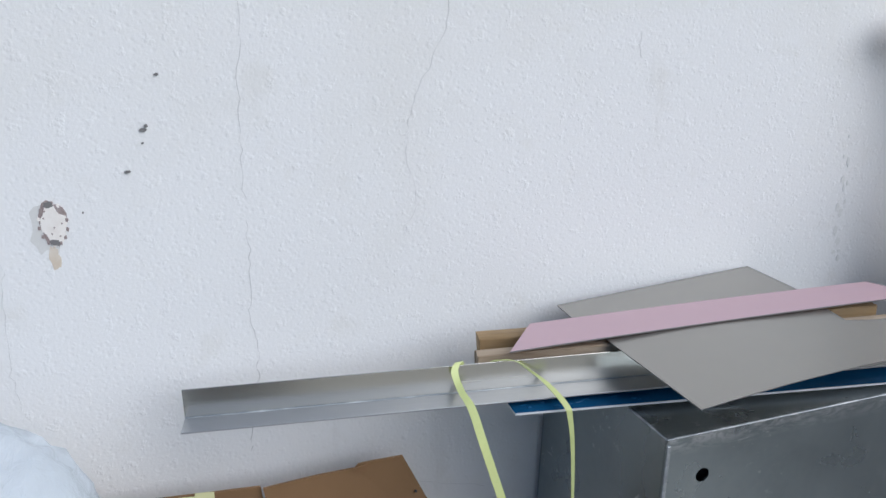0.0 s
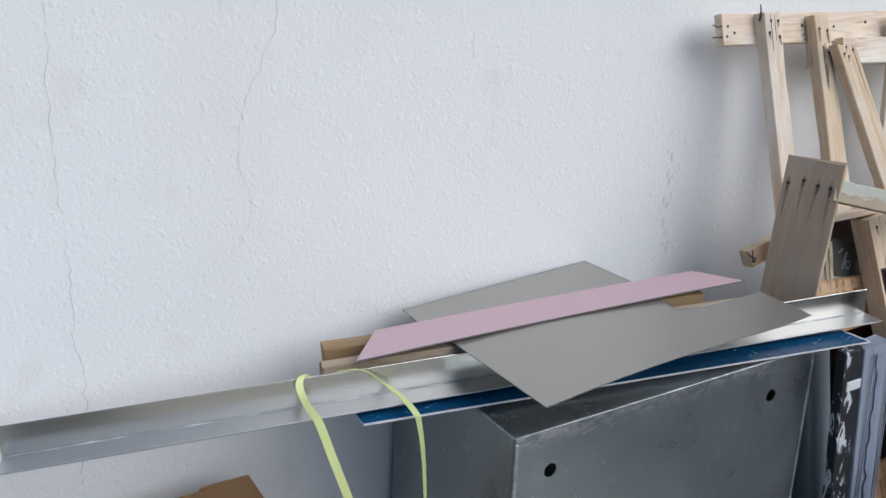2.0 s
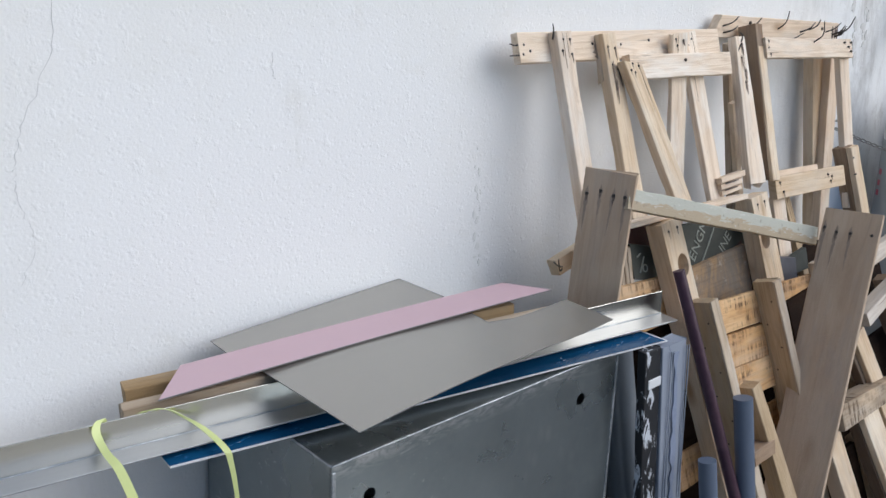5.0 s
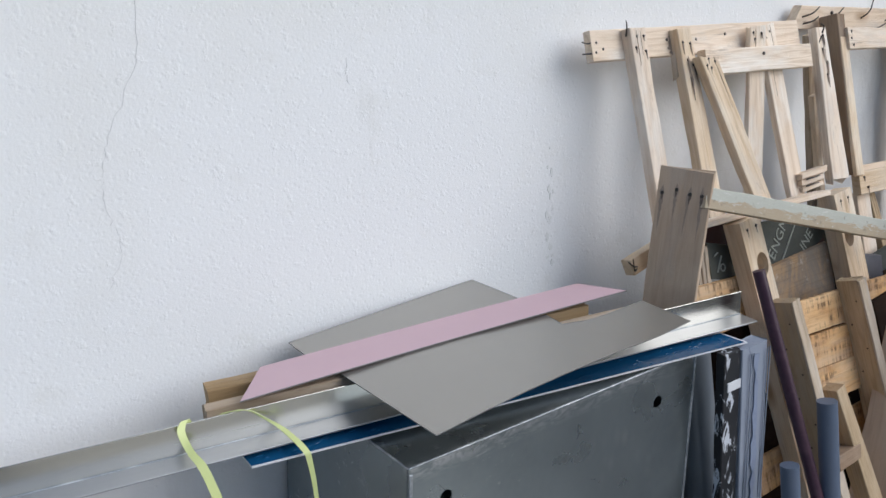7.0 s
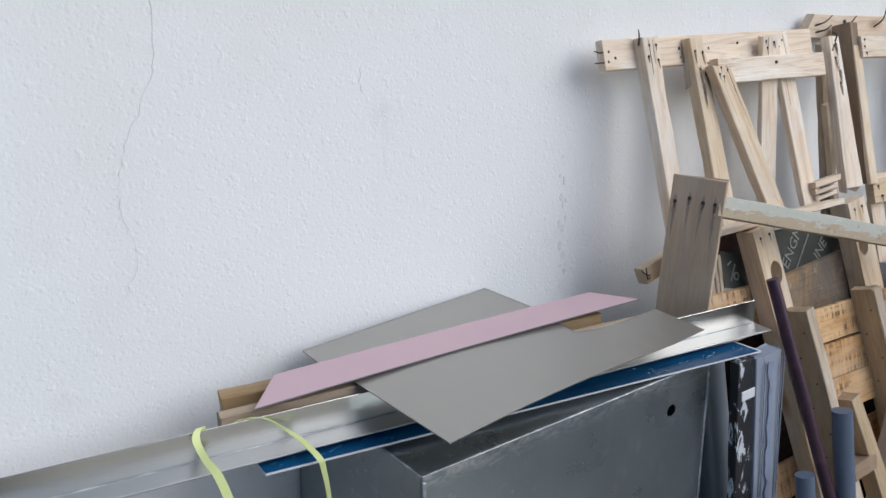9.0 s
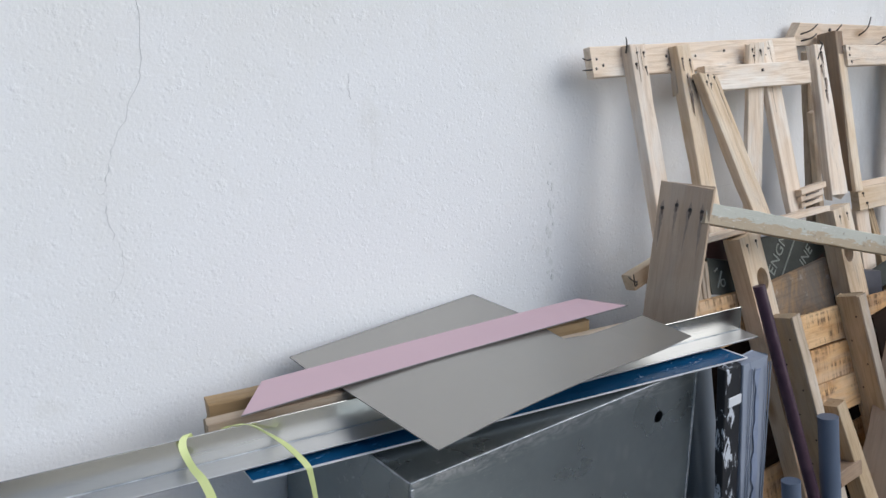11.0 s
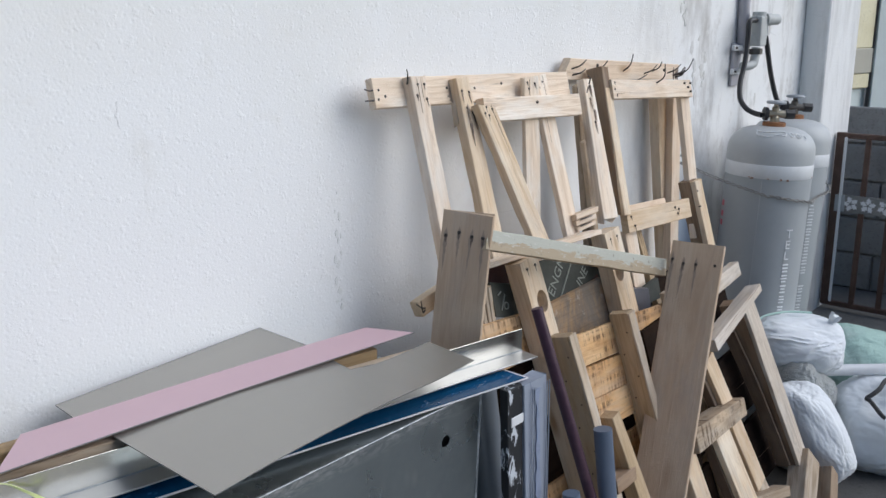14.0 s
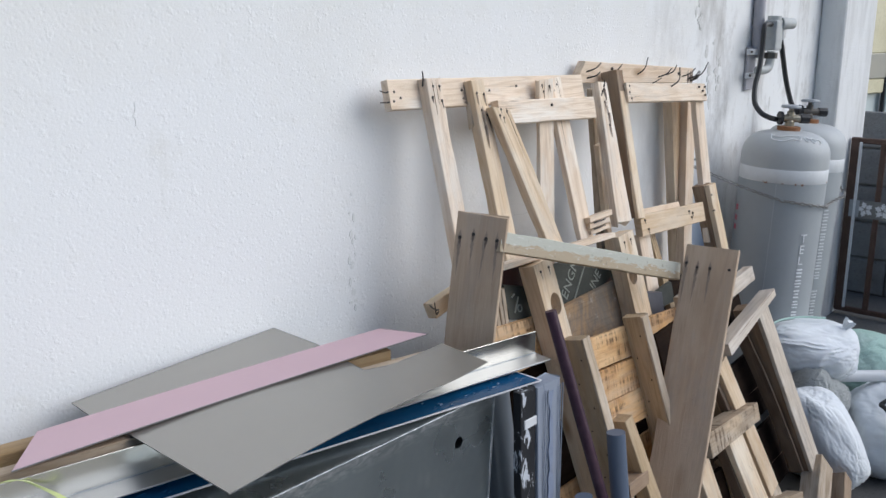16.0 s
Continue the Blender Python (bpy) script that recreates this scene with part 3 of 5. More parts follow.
def sack_bm(radii, seed, lumps=0.16, fine=0.04, floor=None, sub=5, boxy=0.8, pleat=None, folds=0.0):
    """A slack filled bag: an uneven, wrinkled body, flattened where it lies. pleat: the way to a tied neck, to which folds run."""
    bm = bmesh.new()
    bmesh.ops.create_icosphere(bm, subdivisions=sub, radius=1)
    slant = Vector((0.5, 0.35, 0.8)).normalized()
    for v in bm.verts:
        p = v.co.normalized()
        q = p * 1.3 + Vector((seed * 3.1, seed * 1.7, seed * 0.9))
        r = 1 + lumps * (noise.noise(q) * 1.6)
        crease = abs(noise.noise(q * 2.6)) + 0.5 * abs(noise.noise(q * 6.0))
        r -= fine * 2.6 * (0.35 - min(crease, 0.35))
        r += fine * 0.5 * noise.noise(q * 11)
        if folds:
            # long soft ridges that run one way, bent by the lumps
            w = q + 0.35 * Vector((noise.noise(q * 1.4), noise.noise(q * 1.4 + slant * 9), noise.noise(q * 1.4 - slant * 7)))
            across = w - slant * w.dot(slant) * 0.82
            r += folds * (0.30 - abs(noise.noise(across * 5.0))) + 0.5 * folds * (0.25 - abs(noise.noise(across * 11.0)))
        if pleat is not None:
            nd = Vector(pleat).normalized()
            side = nd.orthogonal().normalized()
            c = p.dot(nd)
            ang = math.atan2(p.dot(nd.cross(side)), p.dot(side))
            amp = 0.085 * max(0.0, c + 0.55) * max(0.0, 1.02 - c)
            r += amp * ((1 - 1.6 * abs(math.sin(4.5 * ang + 2.2 * noise.noise(q * 1.2)))) + 0.45 * (1 - 1.6 * abs(math.sin(11 * ang + 3 * noise.noise(q * 2.0))))) + 0.6 * max(0.0, c - 0.86)
        s = Vector([math.copysign(abs(c) ** boxy, c) for c in p]) * r
        v.co = Vector((s.x * radii[0], s.y * radii[1], s.z * radii[2]))
        if floor is not None and v.co.z < floor:
            v.co.z = floor + (v.co.z - floor) * 0.05
    return bm


def add_nails(parent, spots, normal, length=0.003, r=0.003):
    """Dark nail heads on the front of a piece of wood."""
    n = Vector(normal).normalized()
    for s in spots:
        bm = lathe_bm([(r, -0.004), (r, length), (r * 0.6, length + 0.0008)], 8)
        part("nail", bm, M_NAIL, parent, "", frame_m(s, Vector(s) + n.orthogonal(), n))


def bent_nail(parent, points, r=0.0021):
    part("bent_nail", tube_bm(points, r, 6, 4, r * 0.6), M_NAIL, parent, "rusty bent nail sticking out")


# ---- the setting ----
bm = bmesh.new()
bmesh.ops.create_grid(bm, x_segments=2, y_segments=2, size=120)
ground = solid("ground", bm, M_GROUND, "grey weathered concrete yard", "ground", kind="structure")

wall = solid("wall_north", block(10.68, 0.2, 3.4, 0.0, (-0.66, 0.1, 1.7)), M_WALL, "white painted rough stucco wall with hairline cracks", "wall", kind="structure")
pilaster = solid("wall_pilaster", block(0.43, 0.11, 3.4, 0.006, (4.465, -0.055, 1.7)), M_PIL, "stained white stucco pilaster at the wall's end", "pilaster", kind="structure")


def crack(points, w, jitter=0.004, seed=1):
    rnd = random.Random(seed)
    line = smooth_line([(x, 0, z) for x, z in points], 7)
    bm = bmesh.new()
    prev = None
    for i, c in enumerate(line):
        c = c + Vector((rnd.uniform(-1, 1) * jitter, 0, rnd.uniform(-1, 1) * jitter * 0.4))
        ww = w * rnd.uniform(0.15, 0.95)
        cur = [bm.verts.new((c.x + s * ww / 2, y, c.z)) for s, y in ((-1, 0.002), (-1, -0.0006), (1, -0.0006), (1, 0.002))]
        if prev:
            for a in range(3):
                bm.faces.new((prev[a], prev[a + 1], cur[a + 1], cur[a]))
        prev = cur
    return part("crack", bm, M_CRACK if w > 0.00145 else M_FAINT, wall, "thin crack in the plaster")


crack([(0.151, 1.75), (0.15, 1.54), (0.137, 1.435), (0.130, 1.316), (0.128, 1.22)], 0.0011, seed=2)
crack([(0.129, 1.18), (0.127, 1.09), (0.118, 1.008), (0.125, 0.943), (0.12, 0.88), (0.101, 0.78), (0.10, 0.75)], 0.0014, seed=3)
crack([(0.51, 1.75), (0.499, 1.529), (0.484, 1.464), (0.44, 1.38), (0.419, 1.322), (0.414, 1.293), (0.416, 1.242)], 0.0013, seed=4)
crack([(0.416, 1.242), (0.43, 1.19), (0.40, 1.12)], 0.0006, seed=5)
crack([(0.878, 1.46), (0.875, 1.44), (0.878, 1.41)], 0.0009, 0.004, seed=6)
crack([(-0.255, 1.15), (-0.26, 1.094), (-0.271, 0.988), (-0.262, 0.9)], 0.0009, seed=8)
crack([(3.84, 1.56), (3.90, 1.545), (3.98, 1.55)], 0.0014, 0.003, seed=10)
crack([(1.96, 1.082), (1.982, 1.081), (2.018, 1.078), (2.058, 1.077)], 0.0026, 0.003, seed=12)
crack([(0.40, 0.62), (0.46, 0.60), (0.55, 0.575)], 0.0012, seed=11)


def scar(x, z, rx, rz, material, name, label, seed, proud=0.001):
    rnd = random.Random(seed)
    pts = []
    for i in range(18):
        a = 2 * math.pi * i / 18
        k = rnd.uniform(0.75, 1.15)
        pts.append((x + rx * k * math.cos(a), -proud, z + rz * k * math.sin(a)))
    return part(name, polygon_bm(pts, proud + 0.002, (0, 1, 0)), material, wall, label)


scar(-0.182, 1.200, 0.026, 0.044, M_SCAR, "plaster_scar", "grey halo where a bracket was torn off", 1, 0.0006)
scar(-0.171, 1.209, 0.023, 0.037, M_RING, "paint_rim", "brown-grey torn paint edge", 21, 0.0012)
scar(-0.171, 1.208, 0.0185, 0.031, M_FILLER, "plaster_patch", "pale patch of bare filler", 2, 0.0020)
for i in range(14):
    a = 2 * math.pi * (i + 0.3) / 14
    scar(-0.171 + 0.021 * math.cos(a), 1.208 + 0.034 * math.sin(a), 0.0024, 0.0036, M_FILLER if i % 4 == 2 else M_RING, "paint_fleck", "flake at the torn paint edge", 20 + i, 0.0022)
for i in range(7):
    scar(-0.171 + 0.013 * math.cos(2.4 * i), 1.208 + 0.022 * math.sin(1.7 * i), 0.0014, 0.0016, M_RING, "pit", "small pit in the filler", 80 + i, 0.0026)
for x, z, rx, rz, s in [(-0.174, 1.240, 0.009, 0.007, 3), (-0.172, 1.178, 0.010, 0.007, 4), (0.011, 1.431, 0.005, 0.003, 5), (-0.019, 1.346, 0.007, 0.004, 6), (-0.014, 1.352, 0.004, 0.004, 7), (-0.022, 1.325, 0.003, 0.002, 8),
                        (-0.050, 1.281, 0.007, 0.003, 9), (-0.125, 1.222, 0.002, 0.002, 10)]:
    scar(x, z, rx * 0.8, rz * 0.8, M_CHIP, "chip", "small dark chip in the plaster", s, 0.0028)
rnd = random.Random(44)
for k in range(16):
    z = rnd.uniform(0.95, 1.225)
    scar(1.384 + 0.05 * max(0, z - 1.12) + rnd.uniform(-0.010, 0.010), z, rnd.uniform(0.002, 0.006), rnd.uniform(0.003, 0.013), M_SMUDGE, "smudge", "faint grey-green smudge on the wall", 60 + k, 0.0004 + 0.00006 * k)
rnd = random.Random(91)
for k in range(26):
    x, z = rnd.choice(((3.17, 1.58), (3.23, 1.46), (3.17, 1.40), (3.72, 1.36), (3.86, 1.54), (3.05, 1.62)))
    x, z = x + rnd.gauss(0, 0.022), z + rnd.gauss(0, 0.055)
    scar(x, z, rnd.uniform(0.004, 0.016), rnd.uniform(0.006, 0.030), M_SMUDGE2, "smudge", "grey-brown weather stain on the wall", 120 + k, 0.0004 + 0.00006 * k)
scar(-0.176, 1.152, 0.008, 0.022, M_RUSTSTAIN, "rust_run", "brown rust run below an old fixing", 15, 0.0008)

# Unseen slab, placed so that the angle bar and box reflect bright ground.
solid("pavement", block(2.0, 4.0, 0.02, 0.004, (0.70, -3.02, 0.0)), M_BOUNCE, "unseen pale slab added for the bright reflection in the angle bar", "paving", kind="structure")

# step, gate and what lies beyond
solid("step", block(3.2, 3.2, 0.2, 0.012, (5.85, -1.5, 0.1)), M_STEP, "low grey concrete step under the gate", "step", kind="structure")
solid("kerb", block(0.16, 2.6, 0.11, 0.012, (4.17, -1.45, 0.055)), M_STEP, "low concrete kerb in front of the step", "kerb", kind="structure")


def blocks_wall():
    w = solid("block_wall", block(0.14, 4.4, 0.93, 0.004, (5.02, -1.0, 0.665)), M_BLOCK, "dark concrete block wall behind the gate", "wall", kind="structure")
    bm = block(0.03, 0.385, 0.185, 0.006)
    me = mesh_of("concrete_block", bm, M_BLOCK)
    for row in range(5):
        for i in range(9):
            y = -2.4 + i * 0.395 + (0.2 if row % 2 else 0)
            part("concrete_block", me, M_BLOCK, w, "", pose(4.943, y, 0.30 + row * 0.195))
    return w


blocks_wall()


def far_building():
    e = thing("far_building", "pale yellow plastered house beyond the gate", "house", (9.5, 1.0, 0))
    m = Matrix.Translation((9.4, 1.10, 0)) @ pose(0, 0, 0, 0, 0, 78)
    part("wall", block(0.2, 2.0, 3.6, 0.01, (0.1, 1.02, 3.17)), M_FARWALL, e, "yellowish plastered wall", m)
    part("lintel", block(0.22, 2.0, 0.24, 0.01, (0.1, 1.02, 1.25)), M_FARTRIM, e, "dull beige lintel", m)
    w = part("window", block(0.2, 2.0, 0.14, 0.01, (0.1, 1.02, 1.06)), M_FARWALL, e, "pale window rail", m)
    part("pane", block(0.1, 2.0, 0.99, 0.003, (0.1, 1.02, 0.495)), M_FARGLASS, w, "grey-green pane", m)
    part("post", block(0.05, 0.03, 4.0, 0.004, (9.36, 1.115, 2.0)), M_BLACK, e, "dark upright edge")
    part("door", block(0.04, 3.0, 4.0, 0.006, (0.0, -1.5, 2.0)), M_FARGLASS, e, "grey-green metal door", Matrix.Translation((9.36, 1.10, 0)) @ pose(0, 0, 0, 0, 0, 62))
    return e


far_building()


def unseen_wall():
    """Closes the yard behind the camera: an unseen wall, added for reflections in the metal."""
    e = thing("added_wall", "unseen low wall added behind the camera for reflections", "wall", (0, -5.2, 0))
    part("panel", block(3.2, 0.2, 1.6, 0.01, (3.0, -5.1, 0.8)), M_FARWALL, e, "cream panel of the added wall")
    part("panel", block(4.4, 0.2, 1.6, 0.01, (-3.2, -5.1, 0.8)), M_BLOCK, e, "dark panel of the added wall")
    part("lintel", block(2.4, 0.2, 0.3, 0.01, (0.2, -5.1, 1.45)), M_FARWALL, e, "cream strip of the added wall")
    part("shutter", block(2.4, 0.06, 1.3, 0.01, (0.2, -5.12, 0.65)), M_ZINC, e, "grey panel of the added wall")
    return e


unseen_wall()


def make_gate():
    g = thing("metal_gate", "closed brown metal bar gate on a step", "gate", (4.52, -0.12, 0.2))
    x = 4.50
    part("gate_frame", block(0.03, 0.045, 0.86, 0.004, (x, -0.14, 0.655)), M_GATE, g)
    part("gate_frame", block(0.03, 0.03, 0.86, 0.004, (x, -1.30, 0.655)), M_GATE, g)
    for z in (1.07, 0.235):
        part("rail", block(0.025, 1.2, 0.025, 0.004, (x, -0.72, z)), M_GATE, g)
    bar = mesh_of("bar", block(0.022, 0.024, 0.82, 0.003), M_GATE)
    for i in range(9):
        part("bar", bar, M_GATE, g, "", pose(x, -0.262 - i * 0.124, 0.65))
    strip = part("sticker_strip", block(0.004, 1.12, 0.085, 0.001, (x - 0.016, -0.70, 0.745)), M_EDGE, g, "dark printed strip fixed across the bars")
    part("print_blot", block(0.002, 0.045, 0.08, 0.0005, (x - 0.019, -0.165, 0.745)), M_PANEL, strip, "pale worn end of the strip")
    petal = mesh_of("print_blot", lens_bm(0.033, 0.030), M_PAPER)
    for i in range(13):
        y = -0.215 - i * 0.078
        for k in range(5):
            a = 2 * math.pi * k / 5 + 0.4 * i
            c = Vector((x - 0.0185, y, 0.745))
            d = Vector((0, math.cos(a), math.sin(a)))
            part("print_blot", petal, M_PAPER, strip, "plain pale printed blot", frame_m(c + d * 0.005, c + d * 0.036, (-1, 0, 0)))
    part("edge_strip", block(0.006, 0.014, 0.82, 0.002, (x - 0.018, -0.165, 0.655)), M_WHITE, g, "white edge strip")
    return g


make_gate()


# ---- the steel box ----
def steel_box():
    e = thing("steel_box", "open galvanised steel box with a square cut-out, scuffed", "metal box", (1.02, -0.23, 0))
    shear = Matrix.Identity(4)
    shear[0][2] = 0.075
    shear.translation = Vector((0, 0, 0))
    x0, w, h, d = 0.684, 0.676, 0.877, 0.42
    base = Matrix.Translation((x0 - 0.075 * h, -0.44, 0)) @ shear
    front = base @ Matrix(((1, 0, 0, 0), (0, 0, -1, 0), (0, 1, 0, 0), (0, 0, 0, 1)))
    holes = [("round", 0.072, 0.804, 0.0125, 0.0125), ("round", 0.572, 0.806, 0.0125, 0.0125), ("rect", 0.327, 0.50, 0.0915, 0.139)]
    bm = plate_bm(w, h, 0.002, holes)
    bmesh.ops.transform(bm, matrix=front, verts=bm.verts)
    part("front_panel", bm, M_GALV, e)

    def slab(name, sx, sy, sz, at, mat=M_GALV, bev=0.001):
        b = block(sx, sy, sz, bev, at)
        bmesh.ops.transform(b, matrix=base, verts=b.verts)
        return part(name, b, mat, e)

    slab("side_panel", 0.002, d - 0.006, h - 0.002, (0.001, d / 2 + 0.001, h / 2))
    slab("side_panel", 0.002, d - 0.006, h - 0.002, (w - 0.001, d / 2 + 0.001, h / 2))
    slab("back_panel", w, 0.002, h - 0.002, (w / 2, d, h / 2))
    slab("top_panel", w, d - 0.006, 0.002, (w / 2, d / 2 + 0.001, h - 0.001))
    slab("bottom_panel", w, d - 0.006, 0.002, (w / 2, d / 2 + 0.001, 0.002))
    slab("rim", w + 0.002, 0.006, 0.003, (w / 2, 0.001, h + 0.001), M_RIM, 0.0012)
    slab("rim", 0.007, 0.003, h - 0.01, (0.003, -0.0012, h / 2 - 0.004), M_RIM, 0.001)
    slab("rim", 0.006, 0.003, h - 0.01, (w - 0.002, -0.0012, h / 2 - 0.004), M_RIM, 0.001)
    slab("rim", 0.004, d, 0.003, (0.0005, d / 2, h + 0.0005), M_RIM, 0.001)
    return e


steel_box()

# ---- what lies on the box ----
def along(x, z, off=0.0):
    """A point on the long lengths that lie across the box, off metres nearer the wall."""
    return Vector((x, -0.136 - 0.176 * (x + 0.01) + off, z))


def channel_bar():
    e = thing("blue_film_bar", "white metal bar with a blue protective film, wet drops on it", "metal bar", along(0.5, 0.88))
    a, b = Vector((0.495, -0.295, 0.889)), Vector((1.450, -0.4907, 0.889))
    a2, b2 = Vector((0.499, -0.229, 0.889)), Vector((1.452, -0.4247, 0.889))
    part("body", polygon_bm([a, b, b2, a2], 0.003), M_WHITE, e)
    d = Vector((0, 0.0018, 0.0008))
    M_BLUE.node_tree.nodes["Principled BSDF"].inputs["Specular IOR Level"].default_value = 0.03
    part("film", polygon_bm([a + d, b + d + Vector((-0.006, 0, 0)), b2 + Vector((-0.006, -0.004, 0.0008)), a2 + Vector((0, 0, 0.0008))], 0.0006), M_BLUE, e, "glossy dark blue film")
    rnd = random.Random(5)
    for i in range(46):
        u = rnd.choice([rnd.uniform(0.02, 0.22), rnd.uniform(0.72, 0.98)])
        p = (a + (b - a) * u) + (a2 - a) * rnd.uniform(0.15, 0.9) + Vector((0, 0, 0.001))
        bm = bmesh.new()
        bmesh.ops.create_icosphere(bm, subdivisions=1, radius=1)
        bmesh.ops.scale(bm, vec=(rnd.uniform(0.003, 0.009), rnd.uniform(0.0015, 0.004), 0.0016), verts=bm.verts)
        part("drop", bm, M_DROP, e, "", Matrix.Translation(p), True)
    return e


channel_bar()


def angle_bar():
    e = thing("aluminium_angle", "long bright aluminium angle bar lying across the box", "metal bar", along(0.7, 0.899))
    a, b = along(-0.01, 0.899), along(1.540, 0.899)
    d = (b - a).normalized()
    out = Vector((d.y, -d.x, 0))
    n = d.cross(Vector((0, 0, 1)))
    ln = (b - a).length
    m = frame_m(a, b, (0, 0, 1))
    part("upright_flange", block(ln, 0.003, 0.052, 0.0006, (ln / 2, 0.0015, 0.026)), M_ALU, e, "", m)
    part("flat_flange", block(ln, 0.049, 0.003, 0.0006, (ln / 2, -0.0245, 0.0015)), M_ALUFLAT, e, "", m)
    part("root_fillet", tube_bm([(0.001, -0.001, 0.003), (ln - 0.001, -0.001, 0.003)], 0.0016, 8), M_RIM, e, "bright inner corner line", m)
    return e


angle_bar()

for nm, lab, off, zt, x0, x1, w, th, mt in [
        ("wood_batten", "short brown square wooden batten behind the angle bar", 0.112, 0.955, 0.500, 1.245, 0.040, 0.038, M_BROWN),
        ("wood_batten", "thin weathered wooden strip behind the angle bar", 0.028, 0.9585, 0.468, 1.30, 0.026, 0.054, M_AGED)]:
    a, b = along(x0, zt, off), along(x1, zt, off)
    ob = solid(nm, plank_bm((b - a).length, w, th), mt, lab, "batten", frame_m(a, b, (0, 0, 1)), group="battens on the box")


def sheet(name, label, outline, z, bend, material, dark=()):
    """A thin stiff sheet with the outline in plan, gently bowed."""
    e = thing(name, label, "sheet", (*outline[0], z))
    bm = polygon_bm([(x, y, z) for x, y in outline], 0.0016)
    x0, x1 = min(p[0] for p in outline), max(p[0] for p in outline)
    for k in range(1, 12):
        bmesh.ops.bisect_plane(bm, geom=bm.verts[:] + bm.edges[:] + bm.faces[:], plane_co=(x0 + (x1 - x0) * k / 12, 0, 0), plane_no=(1, 0, 0))
    for v in bm.verts:
        u = (v.co.x - x0) / (x1 - x0)
        v.co.z += bend(u)
    ob = part("panel", bm, material, e)
    ob.data.materials.append(M_EDGE)
    for f in ob.data.polygons:
        if abs(f.normal.z) < 0.5:
            f.material_index = 1
    # Dark edge lines: cut edges, and contact shade below the pink strip.
    for i, j in dark:
        line = []
        for k in range(13):
            x = outline[i][0] + (outline[j][0] - outline[i][0]) * k / 12
            y = outline[i][1] + (outline[j][1] - outline[i][1]) * k / 12
            line.append((x, y, z + bend((x - x0) / (x1 - x0)) - 0.0004))
        part("burr", tube_bm(line, 0.0011, 5, 1), M_EDGE, e, "dark line of a cut edge and of contact shade")
    return e


sheet("grey_sheet", "grey coated metal sheet leaning up to the wall", [(0.686, -0.050), (1.150, -0.004), (1.144, -0.220), (0.678, -0.215)], 0.9625, lambda u: 0.004 * u, M_GREY, [(0, 1), (1, 2)])
sheet("grey_sheet", "grey coated metal sheet with a notched corner, its end curved", [(0.687, -0.514), (1.00, -0.487), (1.310, -0.462), (1.328, -0.328), (1.172, -0.333), (1.116, -0.322), (1.127, -0.262), (0.688, -0.222)], 0.9655,
      lambda u: 0.005 * math.sin(5.0 * u) + (0.0011 * math.sin(18.0 * (u - 0.55)) if u > 0.55 else 0.0), M_GREY, [(3, 4), (4, 5), (5, 6)])
# The line along its front edge is contact shade drawn as a tube.
sheet("pink_strip", "pale pink film-covered strip lying over the sheets", [(0.510, -0.236), (0.591, -0.135), (1.289, -0.185), (1.332, -0.284)], 0.9705, lambda u: 0.003 * math.sin(3.1 * u), M_PINK, [(3, 0), (2, 3)])


def strap(points, widths, label):
    return solid("strapping_band", ribbon_bm(points, widths), M_STRAP, label, "strap", group="straps round the bar", smooth=False)


strap([(0.436, -0.208, 0.885), (0.434, -0.209, 0.945), (0.428, -0.213, 0.956), (0.418, -0.222, 0.944), (0.422, -0.242, 0.918), (0.430, -0.268, 0.898), (0.442, -0.285, 0.843), (0.460, -0.292, 0.774), (0.497, -0.302, 0.636), (0.55, -0.32, 0.40), (0.60, -0.36, 0.006)],
      [Vector((0.0125, 0, 0))] * 4 + [Vector((0.010, -0.003, 0.004)), Vector((0.0125, -0.002, 0.004))] + [Vector((0.0135, 0, 0.003))] * 5, "pale yellow-green plastic band tied over the angle bar")
strap([(0.480, -0.216, 0.90), (0.484, -0.215, 0.945), (0.506, -0.229, 0.954), (0.523, -0.236, 0.951), (0.540, -0.243, 0.938), (0.563, -0.268, 0.918), (0.571, -0.322, 0.903), (0.575, -0.330, 0.881), (0.580, -0.331, 0.813), (0.582, -0.333, 0.639), (0.60, -0.34, 0.40), (0.61, -0.37, 0.006)],
      [Vector((0.010, 0, 0)), Vector((0.010, 0.0, 0)), Vector((0.006, -0.006, 0)), Vector((0.004, -0.005, 0)), Vector((0.005, -0.004, 0)), Vector((0.009, -0.003, 0)), Vector((0.0105, -0.002, 0)), Vector((0.0085, -0.002, 0)), Vector((0.0065, -0.001, 0)), Vector((0.0036, 0, 0)), Vector((0.0036, 0, 0)), Vector((0.0036, 0, 0))], "narrow yellow-green plastic band hanging from the angle bar")


